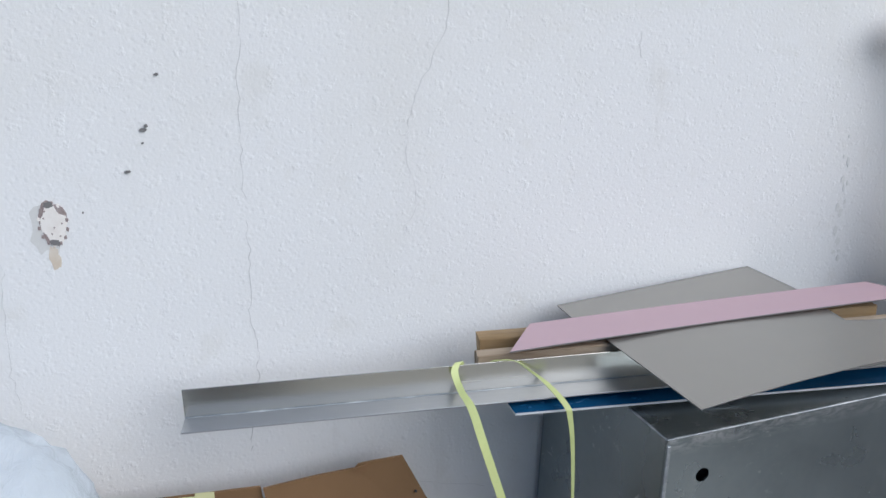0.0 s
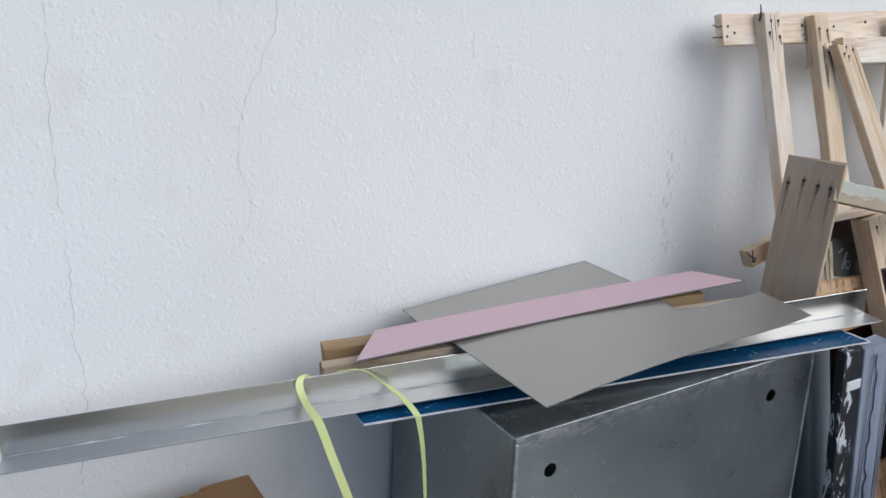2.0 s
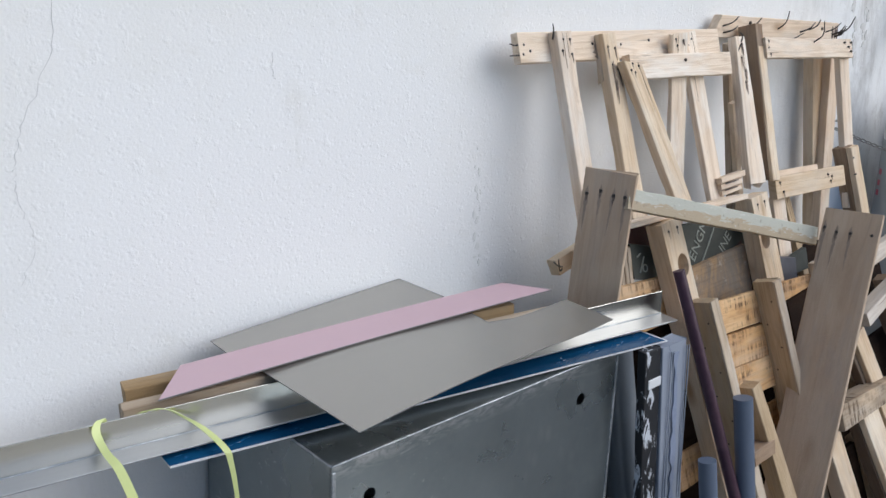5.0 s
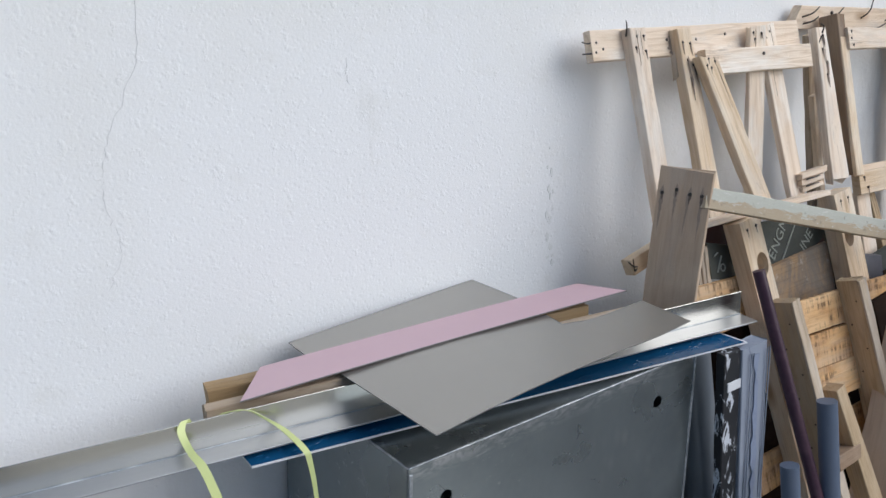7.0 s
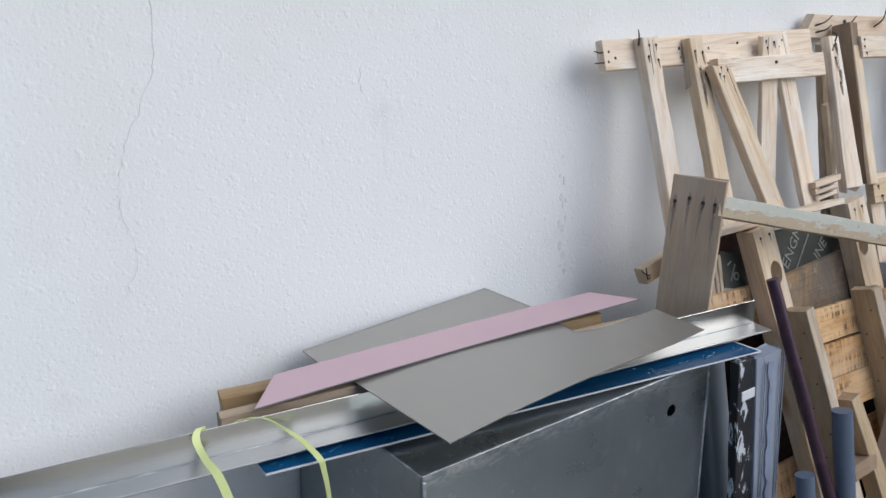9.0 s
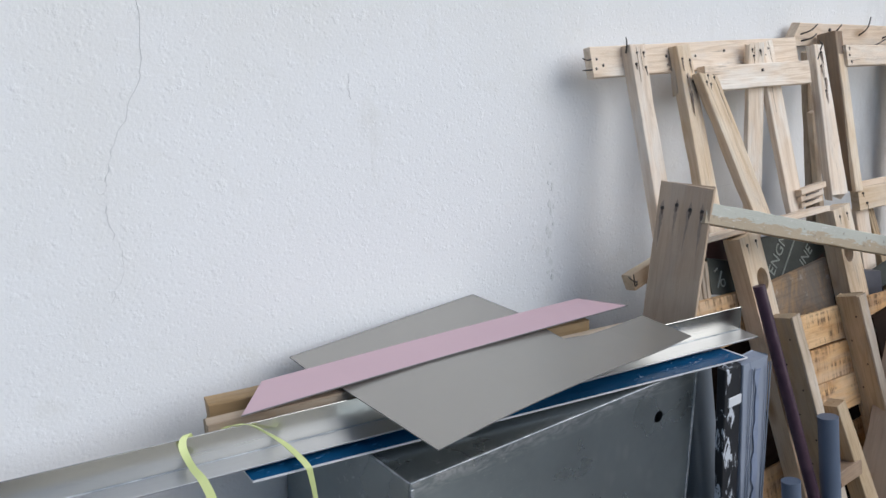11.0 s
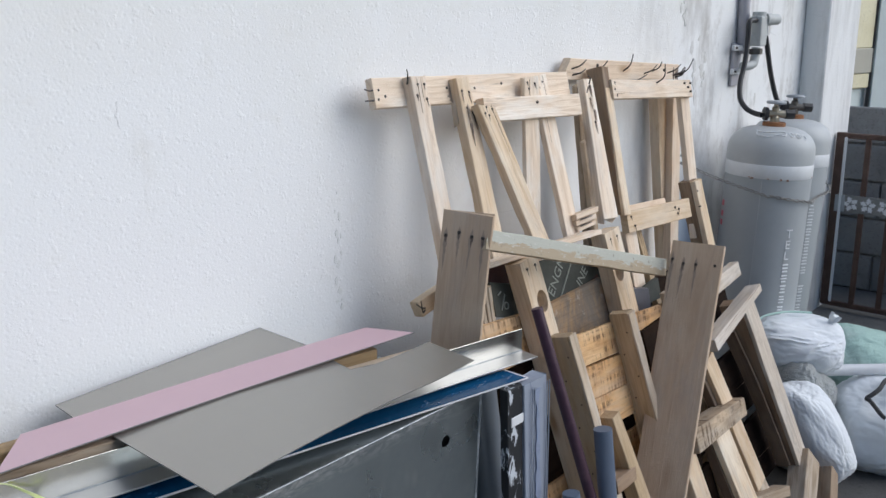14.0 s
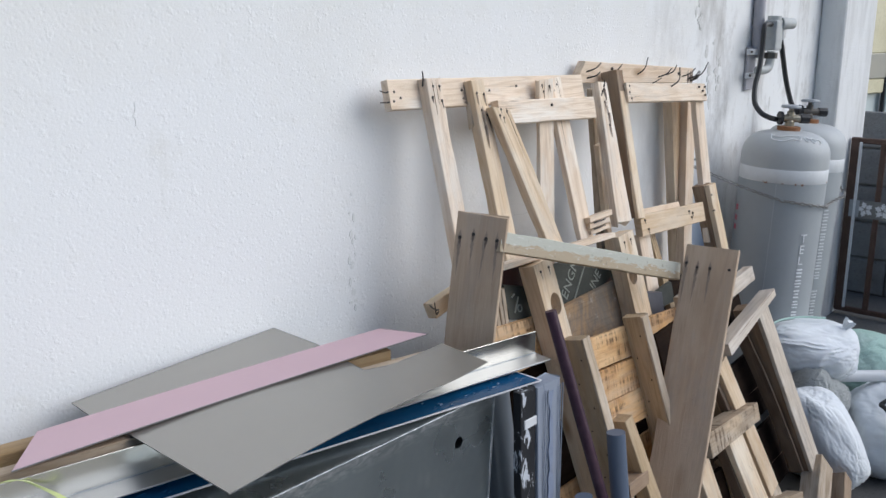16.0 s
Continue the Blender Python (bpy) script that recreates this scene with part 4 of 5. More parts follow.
# ---- the carton, panel and bag ----
def carton():
    e = thing("cardboard_carton", "flattened brown cardboard carton with a shipping label, against the wall", "cardboard box", (0.0, -0.1, 0))
    back = polygon_bm([(-0.52, -0.078, 0.772), (-0.134, -0.088, 0.743), (0.100, -0.094, 0.727), (0.112, -0.104, 0.62), (0.13, -0.13, 0.0), (-0.52, -0.13, 0.0)], 0.006, (0, 1, 0))
    part("panel", back, M_CARD, e)
    flap = polygon_bm([(0.103, -0.103, 0.728), (0.20, -0.100, 0.731), (0.268, -0.097, 0.729), (0.274, -0.096, 0.735), (0.300, -0.096, 0.736), (0.357, -0.095, 0.734), (0.440, -0.15, 0.545), (0.446, -0.17, 0.47), (0.30, -0.19, 0.42), (0.145, -0.20, 0.45), (0.117, -0.135, 0.625)], 0.005, (0, 1, 0))
    f = part("flap", flap, M_CARD, e, "lighter folded flap with a torn edge")
    part("tear", polygon_bm([(0.262, -0.101, 0.731), (0.290, -0.1005, 0.7335), (0.286, -0.1035, 0.723), (0.268, -0.103, 0.7255)], 0.003, (0, 1, 0)), M_CARDEDGE, f, "dark torn edge")
    for x, y, z in ((0.372, -0.116, 0.672), (0.408, -0.148, 0.585)):
        part("punched_hole", lathe_bm([(0.0025, -0.002), (0.0025, 0.0014)], 10), M_INK, f, "", frame_m((x, y - 0.004, z), (x + 1, y - 0.004, z), (0, -1, 0.4)))
    n = Vector((0, -1, 0.09)).normalized()
    k = [0]

    def slip(name, x0, x1, z0, z1, mat, lift, label="", parent=e, tilt=-0.10):
        """A flat piece of paper on the panel."""
        pts = []
        for x, z in ((x0, z0), (x1, z0), (x1, z1), (x0, z1)):
            zz = z + tilt * (x - x0)
            pts.append((x, -0.0885 - 0.09 * (0.743 - zz) * 1.0 - lift - 0.025 * max(0, x + 0.134), zz))
        return part(name, polygon_bm(pts, 0.0005, (0, 1, 0)), mat, parent, label)

    lab = slip("shipping_label", -0.061, 0.074, 0.640, 0.7165, M_RED, 0.0012, "red-bordered printed shipping label")
    slip("paper", -0.055, 0.068, 0.652, 0.711, M_PAPER, 0.0020, "white paper", lab)
    rnd = random.Random(4)
    for row, z in enumerate((0.6985, 0.6895, 0.6795, 0.6705)):
        x = -0.016
        big = row % 2 == 0
        for j in range(8 if big else 4):
            ww = 0.0072 if big else 0.0062
            hh = 0.0072 if big else 0.0060
            for k in range(3):
                zz = z + hh * (k + rnd.uniform(0.0, 0.3)) / 3
                slip("print_bar", x + rnd.uniform(0, 0.0015), x + ww - rnd.uniform(0, 0.002), zz, zz + 0.0009, M_INK, 0.0026, "", lab, -0.1)
            xv = x + rnd.uniform(0.15, 0.8) * ww
            slip("print_bar", xv, xv + 0.0009, z, z + hh, M_INK, 0.0028, "", lab, -0.1)
            x += ww + 0.0016 + (0.004 if j == 4 else 0)
    slip("paper", 0.080, 0.120, 0.628, 0.694, M_LPINK, 0.0016, "pink printed slip")
    slip("paper", 0.083, 0.108, 0.680, 0.694, M_PAPER, 0.0022, "white corner of the slip")
    slip("paper", 0.086, 0.104, 0.650, 0.668, M_PAPER, 0.0024, "white printed mark")
    slip("sticky_note", -0.036, -0.010, 0.712, 0.737, M_NOTE, 0.0030, "yellow sticky note")
    slip("sticky_note", -0.010, 0.022, 0.711, 0.740, M_NOTE, 0.0026, "yellow sticky note")
    return e


carton()


def grey_panel():
    e = thing("metal_sheet", "smooth grey metal sheet with a rounded corner", "sheet", (0.05, -0.2, 0))
    pts = [(-0.50, 0.0, 0.0), (-0.50, 0.0, 0.70), (0.02, 0.0, 0.698), (0.14, 0.0, 0.697), (0.24, 0.0, 0.691), (0.32, 0.0, 0.680), (0.42, 0.0, 0.656), (0.48, 0.0, 0.60), (0.50, 0.0, 0.0)]
    m = Matrix.Translation((-0.005, -0.185, 0)) @ pose(0, 0, 0, 0, 0, -21)
    bm = polygon_bm(pts, 0.012, (0, 1, 0))
    bmesh.ops.transform(bm, matrix=m, verts=bm.verts)
    part("sheet", bm, M_PANEL, e)
    return e


grey_panel()
solid("blue_hose", tube_bm([(-0.090, -0.135, 0.660), (-0.055, -0.148, 0.698), (0.0, -0.170, 0.7165), (0.05, -0.192, 0.710), (0.110, -0.216, 0.672)], 0.0065, 10), M_BLUEP, "short blue plastic hose arched over the metal sheet", "hose", smooth=True)

bag = thing("plastic_bag", "full white translucent plastic bag with a blue print", "bag", (-0.44, -0.36, 0))
body = part("bag_body", sack_bm((0.325, 0.22, 0.54), 2.3, 0.05, 0.03, -0.505, 5, 0.62), M_BAG, bag, "", Matrix.Translation((-0.43, -0.36, 0.505)), True)


pr = sack_bm((0.327, 0.222, 0.542), 2.3, 0.05, 0.03, -0.505, 5, 0.62)
spot = min((f.calc_center_median() for f in pr.faces), key=lambda c: (c - Vector((0.240, -0.125, 0.439))).length)
dead = [f for f in pr.faces if (f.calc_center_median() - spot).length > 0.024 + 0.02 * noise.noise(f.calc_center_median() * 40)]
bmesh.ops.delete(pr, geom=dead, context="FACES")
part("print", pr, M_PRINT, body, "blue printed patch", Matrix.Translation((-0.43, -0.36, 0.505)), True)


# ---- leaning timber ----
def on(y0, z0, k):
    """A leaning plane: gives the point above (x, z), with the depth y0 at height z0, further out below."""
    return lambda x, z, d=0.0: Vector((x, y0 - k * (z0 - z) + d, z))


N_A = (0, -1, 0.25)
A = on(-0.10, 1.47, 0.25)


def tall_pallet():
    e = thing("wooden_pallet", "tall broken-up pale pine pallet frame leaning on the wall", "pallet", (1.85, -0.45, 0), "pallets against the wall")
    r = beam("rail", (1.434, -0.079, 1.446), (2.194, -0.082, 1.429), 0.067, 0.020, M_PALE, e, N_A)
    add_nails(r, [(1.450, -0.076, 1.451), (1.467, -0.080, 1.437), (1.445, -0.081, 1.431), (1.675, -0.079, 1.444), (1.779, -0.079, 1.438), (1.888, -0.079, 1.444)], N_A, 0.0015, 0.0035)
    part("stain", lens_bm(0.07, 0.042), M_STAIN2, r, "dark smudge by a post", frame_m((1.690, -0.0760, 1.464), (1.692, -0.0940, 1.392), N_A))
    bent_nail(r, [(1.436, -0.075, 1.452), (1.424, -0.076, 1.451), (1.414, -0.07, 1.455)])
    bent_nail(r, [(1.436, -0.080, 1.430), (1.420, -0.080, 1.430), (1.408, -0.078, 1.430)])
    bent_nail(r, [(1.528, -0.090, 1.46), (1.528, -0.092, 1.482), (1.527, -0.09, 1.494)])
    beam("chunk", (1.698, -0.094, 1.425), (1.694, -0.108, 1.360), 0.022, 0.015, M_AGED, e, N_A, "splintered stub", ragged=0.012)
    r2 = beam("rail", (1.765, -0.124, 1.388), (2.190, -0.128, 1.374), 0.059, 0.024, M_PALE, e, N_A)
    add_nails(r2, [(1.985, -0.122, 1.392)], N_A, 0.004, 0.004)
    p = beam("post", (1.555, -0.098, 1.477), (1.548, -0.463, 0.020), 0.050, 0.028, M_PALE, e, N_A, bow=0.003)
    nail_run(p, [(1.549, -0.102, 1.460), (1.570, -0.103, 1.459), (1.541, -0.109, 1.436), (1.570, -0.111, 1.427)], N_A, 0.018, 0.004)
    p = beam("post", (1.708, -0.100, 1.468), (1.727, -0.220, 0.985), 0.046, 0.028, M_PALE2, e, N_A, w1=0.058)
    nail_run(p, [(1.697, -0.108, 1.437), (1.722, -0.109, 1.433), (1.706, -0.118, 1.397), (1.722, -0.121, 1.385), (1.709, -0.128, 1.357)], N_A, 0.055, 0.007)
    p = beam("post", (2.053, -0.081, 1.460), (2.081, -0.190, 1.020), 0.062, 0.018, M_PALE, e, N_A)
    nail_run(p, [(2.036, -0.084, 1.445), (2.060, -0.085, 1.44), (2.045, -0.088, 1.425)], N_A, 0.02, 0.006)
    p = beam("post", (2.245, -0.113, 1.440), (2.244, -0.209, 1.045), 0.046, 0.024, M_PALE, e, N_A, w1=0.078, ragged=0.014)
    nail_run(p, [(2.247, -0.119, 1.420), (2.240, -0.127, 1.385), (2.252, -0.136, 1.350), (2.246, -0.143, 1.320)], N_A, 0.05, 0.008)
    bent_nail(p, [(2.226, -0.13, 1.428), (2.215, -0.14, 1.444), (2.20, -0.14, 1.452)])
    bent_nail(p, [(2.222, -0.13, 1.415), (2.206, -0.14, 1.420), (2.200, -0.14, 1.405)])
    p = beam("post", (1.977, -0.110, 1.457), (1.993, -0.130, 0.800), 0.064, 0.014, M_PALE, e, (0, -1, 0.03))
    nail_run(p, [(1.958, -0.110, 1.444), (1.990, -0.111, 1.440), (1.965, -0.111, 1.428)], (0, -1, 0.03), 0.016, 0.006)
    p = beam("brace", (1.745, -0.146, 1.400), (1.872, -0.233, 1.045), 0.057, 0.024, M_PALE2, e, N_A, cut=(0.030, 0.0))
    nail_run(p, [(1.734, -0.150, 1.384), (1.748, -0.151, 1.378), (1.763, -0.148, 1.392), (1.742, -0.146, 1.398)], N_A, 0.012, 0.004)
    beam("strip", (2.258, -0.080, 1.420), (2.348, -0.098, 0.800), 0.032, 0.02, M_AGED, e, (0, -1, 0.05))
    beam("strip", (2.262, -0.104, 1.260), (2.365, -0.118, 0.800), 0.024, 0.016, M_PALE2, e, (0, -1, 0.05))
    return e


tall_pallet()


def second_pallet():
    e = thing("wooden_pallet", "pale pine pallet frame full of bent nails, leaning on the wall", "pallet", (2.65, -0.45, 0), "pallets against the wall")
    r = beam("rail", (2.238, -0.045, 1.466), (2.935, -0.045, 1.430), 0.062, 0.024, M_PALE, e, (0, -1, 0), w1=0.050, cut=(0.040, 0.0))
    for x, z, dx, dz in [(2.262, 1.462, 0.055, 0.040), (2.268, 1.445, 0.045, 0.028), (2.385, 1.452, 0.050, 0.045), (2.405, 1.470, 0.0, 0.0), (2.560, 1.440, 0.020, 0.085), (2.58, 1.405, 0.12, 0.040), (2.690, 1.430, 0.06, 0.045), (2.745, 1.435, 0.03, 0.050), (2.83, 1.440, 0.0, 0.0),
                         (2.850, 1.425, 0.07, 0.045), (2.895, 1.415, 0.05, 0.045), (2.908, 1.42, 0.035, 0.02), (2.915, 1.41, 0.02, 0.03), (2.925, 1.42, 0.02, 0.035), (2.945, 1.410, 0.07, 0.090)]:
        a = Vector((x, -0.045, z))
        if dz:
            bent_nail(r, [a + Vector((0, 0.012, 0)), a + Vector((dx * 0.3, -0.02, dz * 0.30)), a + Vector((dx * 0.75, -0.025, dz * 0.70))], 0.0026)
        else:
            add_nails(r, [a], (0, -1, 0), 0.003, 0.005)
    for x in (2.900, 2.918, 2.930):
        part("stain", lens_bm(0.05, 0.016), M_STAIN, r, "black rusty smear among the nails", frame_m((x, -0.0458, 1.448), (x + 0.004, -0.0458, 1.39), (0, -1, 0)))
    # One post in two pieces: pale front, side with its shade in the colour.
    beam("post", (2.346, -0.107, 1.470), (2.312, -0.211, 1.050), 0.034, 0.055, M_OLDSHADED, e, N_A)
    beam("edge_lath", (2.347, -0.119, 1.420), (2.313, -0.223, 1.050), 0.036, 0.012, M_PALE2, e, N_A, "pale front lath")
    f = beam("rail", (2.352, -0.132, 1.406), (2.853, -0.138, 1.382), 0.057, 0.022, M_PALE, e, N_A)
    for x, z in ((2.370, 1.424), (2.366, 1.406), (2.372, 1.388), (2.800, 1.402), (2.822, 1.388), (2.842, 1.400), (2.835, 1.374)):
        nail_run(f, [(x, -0.132 - 0.25 * (1.406 - z) - 0.006 * (x > 2.6), z)], N_A, 0.010, 0.004)
    bent_nail(f, [(2.622, -0.13, 1.410), (2.624, -0.155, 1.432), (2.624, -0.155, 1.470)], 0.0026)
    beam("post", (2.796, -0.056, 1.400), (2.894, -0.069, 0.700), 0.062, 0.034, M_PALE2, e, (0, -1, 0), w1=0.036)
    beam("post", (2.870, -0.079, 1.400), (2.893, -0.107, 0.400), 0.060, 0.03, M_PALE, e, (0, -1, 0))
    beam("post", (2.836, -0.118, 1.392), (2.772, -0.237, 0.900), 0.057, 0.020, M_PALE, e, N_A)
    low = beam("rail", (2.318, -0.221, 1.026), (2.712, -0.227, 1.010), 0.062, 0.024, M_PALE2, e, N_A)
    nail_run(low, [(2.340, -0.219, 1.040), (2.352, -0.227, 1.012), (2.610, -0.224, 1.026), (2.632, -0.226, 1.018), (2.622, -0.229, 1.006)], N_A, 0.022, 0.005)
    beam("rail", (2.380, -0.190, 1.036), (2.610, -0.192, 1.027), 0.052, 0.014, M_PALE, e, N_A)
    # The block's shaded side is a browner piece behind its pale front.
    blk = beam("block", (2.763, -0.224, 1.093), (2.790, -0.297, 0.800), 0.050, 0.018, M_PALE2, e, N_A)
    beam("block", (2.761, -0.206, 1.092), (2.788, -0.279, 0.800), 0.048, 0.042, M_OLDSHADED, e, N_A, "darker side of the block, shade put into its colour")
    add_nails(blk, [(2.745, -0.231, 1.06), (2.748, -0.243, 1.01)], N_A)
    beam("post", (2.361, -0.207, 0.995), (2.363, -0.305, 0.600), 0.064, 0.020, M_PALE, e, N_A)
    beam("brace", (2.430, -0.188, 1.000), (2.498, -0.263, 0.700), 0.030, 0.020, M_TAN, e, N_A)
    return e


second_pallet()

F = on(-0.30, 1.0, 0.25)
N_F = (0, -1, 0.26)


def notched_pallet():
    e = thing("wooden_pallet", "pine pallet with round holes in its stringers, propped on the pile", "pallet", (1.75, -0.7, 0), "pallets against the wall")
    for a, b, w, h, off in (((1.727, -0.288, 1.049), (1.879, -0.542, 0.030), 0.074, 0.112, 0.009), ((2.112, -0.287, 1.050), (2.222, -0.542, 0.030), 0.078, 0.114, -0.010)):
        ln = (Vector(b) - Vector(a)).length
        bm = plate_bm(ln, w, 0.045, [("round", h, w / 2 + off, 0.029, 0.021)])
        m = frame_m(a, b, N_F)
        s = part("stringer", bm, M_PALE2, e, "", m @ Matrix.Translation((0, -w / 2, 0)))
        for y in (-0.016, 0.018):
            part("nail", lathe_bm([(0.0036, -0.004), (0.0036, 0.001), (0.002, 0.0018)], 8), M_NAIL, s, "", m @ Matrix.Translation((0.020 + 0.1 * abs(y), y, 0)))
            part("stain", lens_bm(0.02, 0.004, 0.2), M_STAIN2, s, "dark iron streak at a nail", m @ Matrix.Translation((0.020, y, 0.0006)))
    for z in (0.45, 0.25):
        beam("slat", F(1.60, z, 0.048), F(2.30, z, 0.048), 0.09, 0.010, M_ORANGE, e, N_F)
    beam("lath", (1.590, -0.271, 1.056), (2.083, -0.273, 1.049), 0.014, 0.045, M_PALE, e, N_F, "thin pale lath along the top")
    return e


notched_pallet()


def low_pallet():
    e = thing("wooden_pallet", "low pallet with stamped orange-brown slats standing on edge", "pallet", (1.85, -0.75, 0), "pallets against the wall")
    for a, b, mt in (((1.720, -0.423, 0.890), (1.826, -0.664, 0.030), M_TAN), ((1.988, -0.426, 0.879), (2.083, -0.664, 0.030), M_TAN), ((2.26, -0.429, 0.87), (2.35, -0.664, 0.03), M_AGED)):
        a, b = Vector(a), Vector(b)
        m = frame_m(a, b, N_F)
        s = beam("stringer", a + Vector((0, 0.006, 0)), b + Vector((0, 0.006, 0)), 0.029, 0.056, mt, e, N_F)
        beam("edge_lath", a, b, 0.031, 0.006, M_EDGEWOOD, e, N_F, "pale weathered edge")
        for k in range(6):
            part("nail", lathe_bm([(0.0022, -0.003), (0.0022, 0.0008), (0.001, 0.001)], 7), M_NAIL, s, "", m @ Matrix.Translation((0.05 + 0.06 * k, -0.0145, -0.020 - 0.025 * (k % 2))) @ pose(0, 0, 0, 90, 0, 0))
    for i, z in enumerate((0.817, 0.734, 0.655)):
        y = -0.36 - 0.28 * (0.90 - z)
        beam("slat", (1.728, y, z), (2.330, y - 0.008, z - 0.034), 0.081, 0.015, M_ORANGE, e, N_F)
    beam("block", (1.813, -0.492, 0.677), (1.901, -0.598, 0.300), 0.036, 0.040, M_TAN, e, N_F, w1=0.05)
    beam("block", (1.744, -0.545, 0.532), (1.850, -0.535, 0.524), 0.034, 0.045, M_OLDSHADED, e, N_F)
    return e


low_pallet()


def h_frame():
    e = thing("board_trestle", "two grey-brown boards joined by a flaking cream bar", "wooden trestle", (1.9, -0.5, 0))
    for a, b, stretch, w, n, nails in (
            ((1.513, -0.280, 1.194), (1.478, -0.271, 0.910), 3.0, 0.112, (-0.90, -0.44, 0.10), (0.10, 0.36, 0.62, 0.84)),
            ((2.189, -0.500, 1.031), (1.938, -0.550, 0.420), 1.64, 0.136, (-0.985, -0.17, 0.42), (0.06, 0.28, 0.52, 0.88))):
        a, b = Vector(a), Vector(b)
        m = frame_m(a, b, n)
        bd = part("board", plank_bm((b - a).length * stretch, w, 0.018), M_PLANK, e, "", m)
        for u in nails:
            y = (u - 0.5) * w
            x = 0.045 + random.uniform(0, 0.012)
            part("nail", lathe_bm([(0.004, -0.003), (0.004, 0.0012), (0.002, 0.002)], 8), M_NAIL, bd, "", m @ Matrix.Translation((x, y, 0)))
            if u != nails[-1] or w < 0.12:
                for ln, ww, mt, up in ((random.uniform(0.08, 0.13), 0.010, M_STAIN2, 0.0005), (random.uniform(0.018, 0.030), 0.008, M_STAIN, 0.0009)):
                    part("stain", lens_bm(ln, ww, 0.16), mt, bd, "dark iron stain below a nail", m @ Matrix.Translation((x - ln * 0.16, y, up)) @ pose(0, 0, 0, 0, 0, random.uniform(-4, 2)))
    beam("crossbar", Vector((1.525, -0.322, 1.139)), Vector((2.170, -0.424, 0.956)), 0.046, 0.020, M_BAR, e, (-0.2, -1, 0.25), "cream paint flaking off bare wood")
    return e


h_frame()


def leaning_tube(name, a, b, r, material, label, hollow=True, group=""):
    """A pipe with an open end at a."""
    d = (Vector(b) - Vector(a)).length
    bm = lathe_bm([(r * 0.86, 0.05), (r * 0.86, 0.0), (r, 0.0), (r, d)] if hollow else [(r, 0), (r, d)], 28)
    m = frame_m(a, b, (0, -1, 0.2)) @ pose(0, 0, 0, 0, 90, 0)
    return solid(name, bm, material, label, "pipe", m, group, smooth=True)


leaning_tube("steel_pipe", (1.542, -0.444, 1.004), (1.640, -0.743, 0.004), 0.0125, M_PURPLE, "thin dark purple painted steel pipe leaning on the pallet", False)
P = on(-0.56, 0.80, 0.13)
leaning_tube("pvc_pipe", P(1.622, 0.735), P(1.612, 0.0), 0.0205, M_PVC, "blue-grey plastic pipe standing among the timber", False, "grey plastic pipes")
leaning_tube("pvc_pipe", P(1.484, 0.645), P(1.477, 0.0), 0.0185, M_PVC, "short blue-grey plastic pipe standing among the timber", False, "grey plastic pipes")
leaning_tube("round_duct", Vector((1.462, -0.34, 0.86)), Vector((1.545, -0.40, 0.0)), 0.042, M_DUCT, "dull grey round metal duct standing beside the box", True)


def louvre():
    e = thing("old_sash", "old flaking white and black window sash piece standing on end", "window sash", (1.45, -0.5, 0))
    part("stile", plank_bm(0.872, 0.080, 0.035), M_LOUV, e, "", frame_m((1.463, -0.500, 0.881), (1.490, -0.512, 0.0), (0, -1, 0)))
    part("track", plank_bm(0.882, 0.050, 0.02), M_LOUVK, e, "black strip with flaking paint", frame_m((1.398, -0.496, 0.884), (1.414, -0.506, 0.0), (0, -1, 0)))
    rnd = random.Random(6)
    up, low = [], []
    for i in range(40):
        z = 0.862 - 0.85 * i / 39
        w = rnd.uniform(0.002, 0.011)
        c = 1.4645 + 0.030 * (0.87 - z) + rnd.uniform(-0.003, 0.003)
        up.append((c - w, -0.5035 - 0.0136 * (0.882 - z), z))
        low.append((c + w, -0.5035 - 0.0136 * (0.882 - z), z))
    part("paint_run", polygon_bm(up + low[::-1], 0.002, (0, 1, 0)), M_RUN, e, "darker run of flaking paint")
    for dx in (-0.030, -0.022, 0.022, 0.030):
        part("groove_strip", block(0.0022, 0.002, 0.86, 0.0005, (1.476 + dx, -0.5055, 0.44)), M_LOUV, e, "raised rib")
    part("clip", block(0.046, 0.006, 0.020, 0.001, (1.408, -0.496, 0.812)), M_WHITE, e, "white cross piece")
    return e


louvre()


def chalk_board(name, label, x0, x1, z0, z1, plane, marks, seed):
    e = thing(name, label, "board", plane((x0 + x1) / 2, z0))
    pts = [plane(x0, z1 + 0.012), plane(x1, z1 - 0.012), plane(x1, z0 - 0.012), plane(x0, z0 + 0.012)]
    part("panel", polygon_bm(pts, 0.012, (0, 1, 0)), M_CHALK, e)
    for x, z, dx, dz in marks:
        a, b = plane(x, z, -0.0012), plane(x + dx, z + dz, -0.0012)
        part("chalk_bar", tube_bm([a, b], 0.0022, 6), M_CHALKLINE, e, "pale chalk stroke")
    return e


def lettering(text, size, material, parent, m, label):
    """Flat letters, X along the line and Z out of the surface."""
    cu = bpy.data.curves.new("lettering", "FONT")
    cu.body, cu.size, cu.extrude, cu.resolution_u = text, size, 0.0004, 3
    ob = bpy.data.objects.new("lettering", cu)
    me = bpy.data.meshes.new_from_object(ob)
    bpy.data.objects.remove(ob)
    me.materials.clear()
    me.materials.append(material)
    return part("lettering", me, material, parent, label, m)


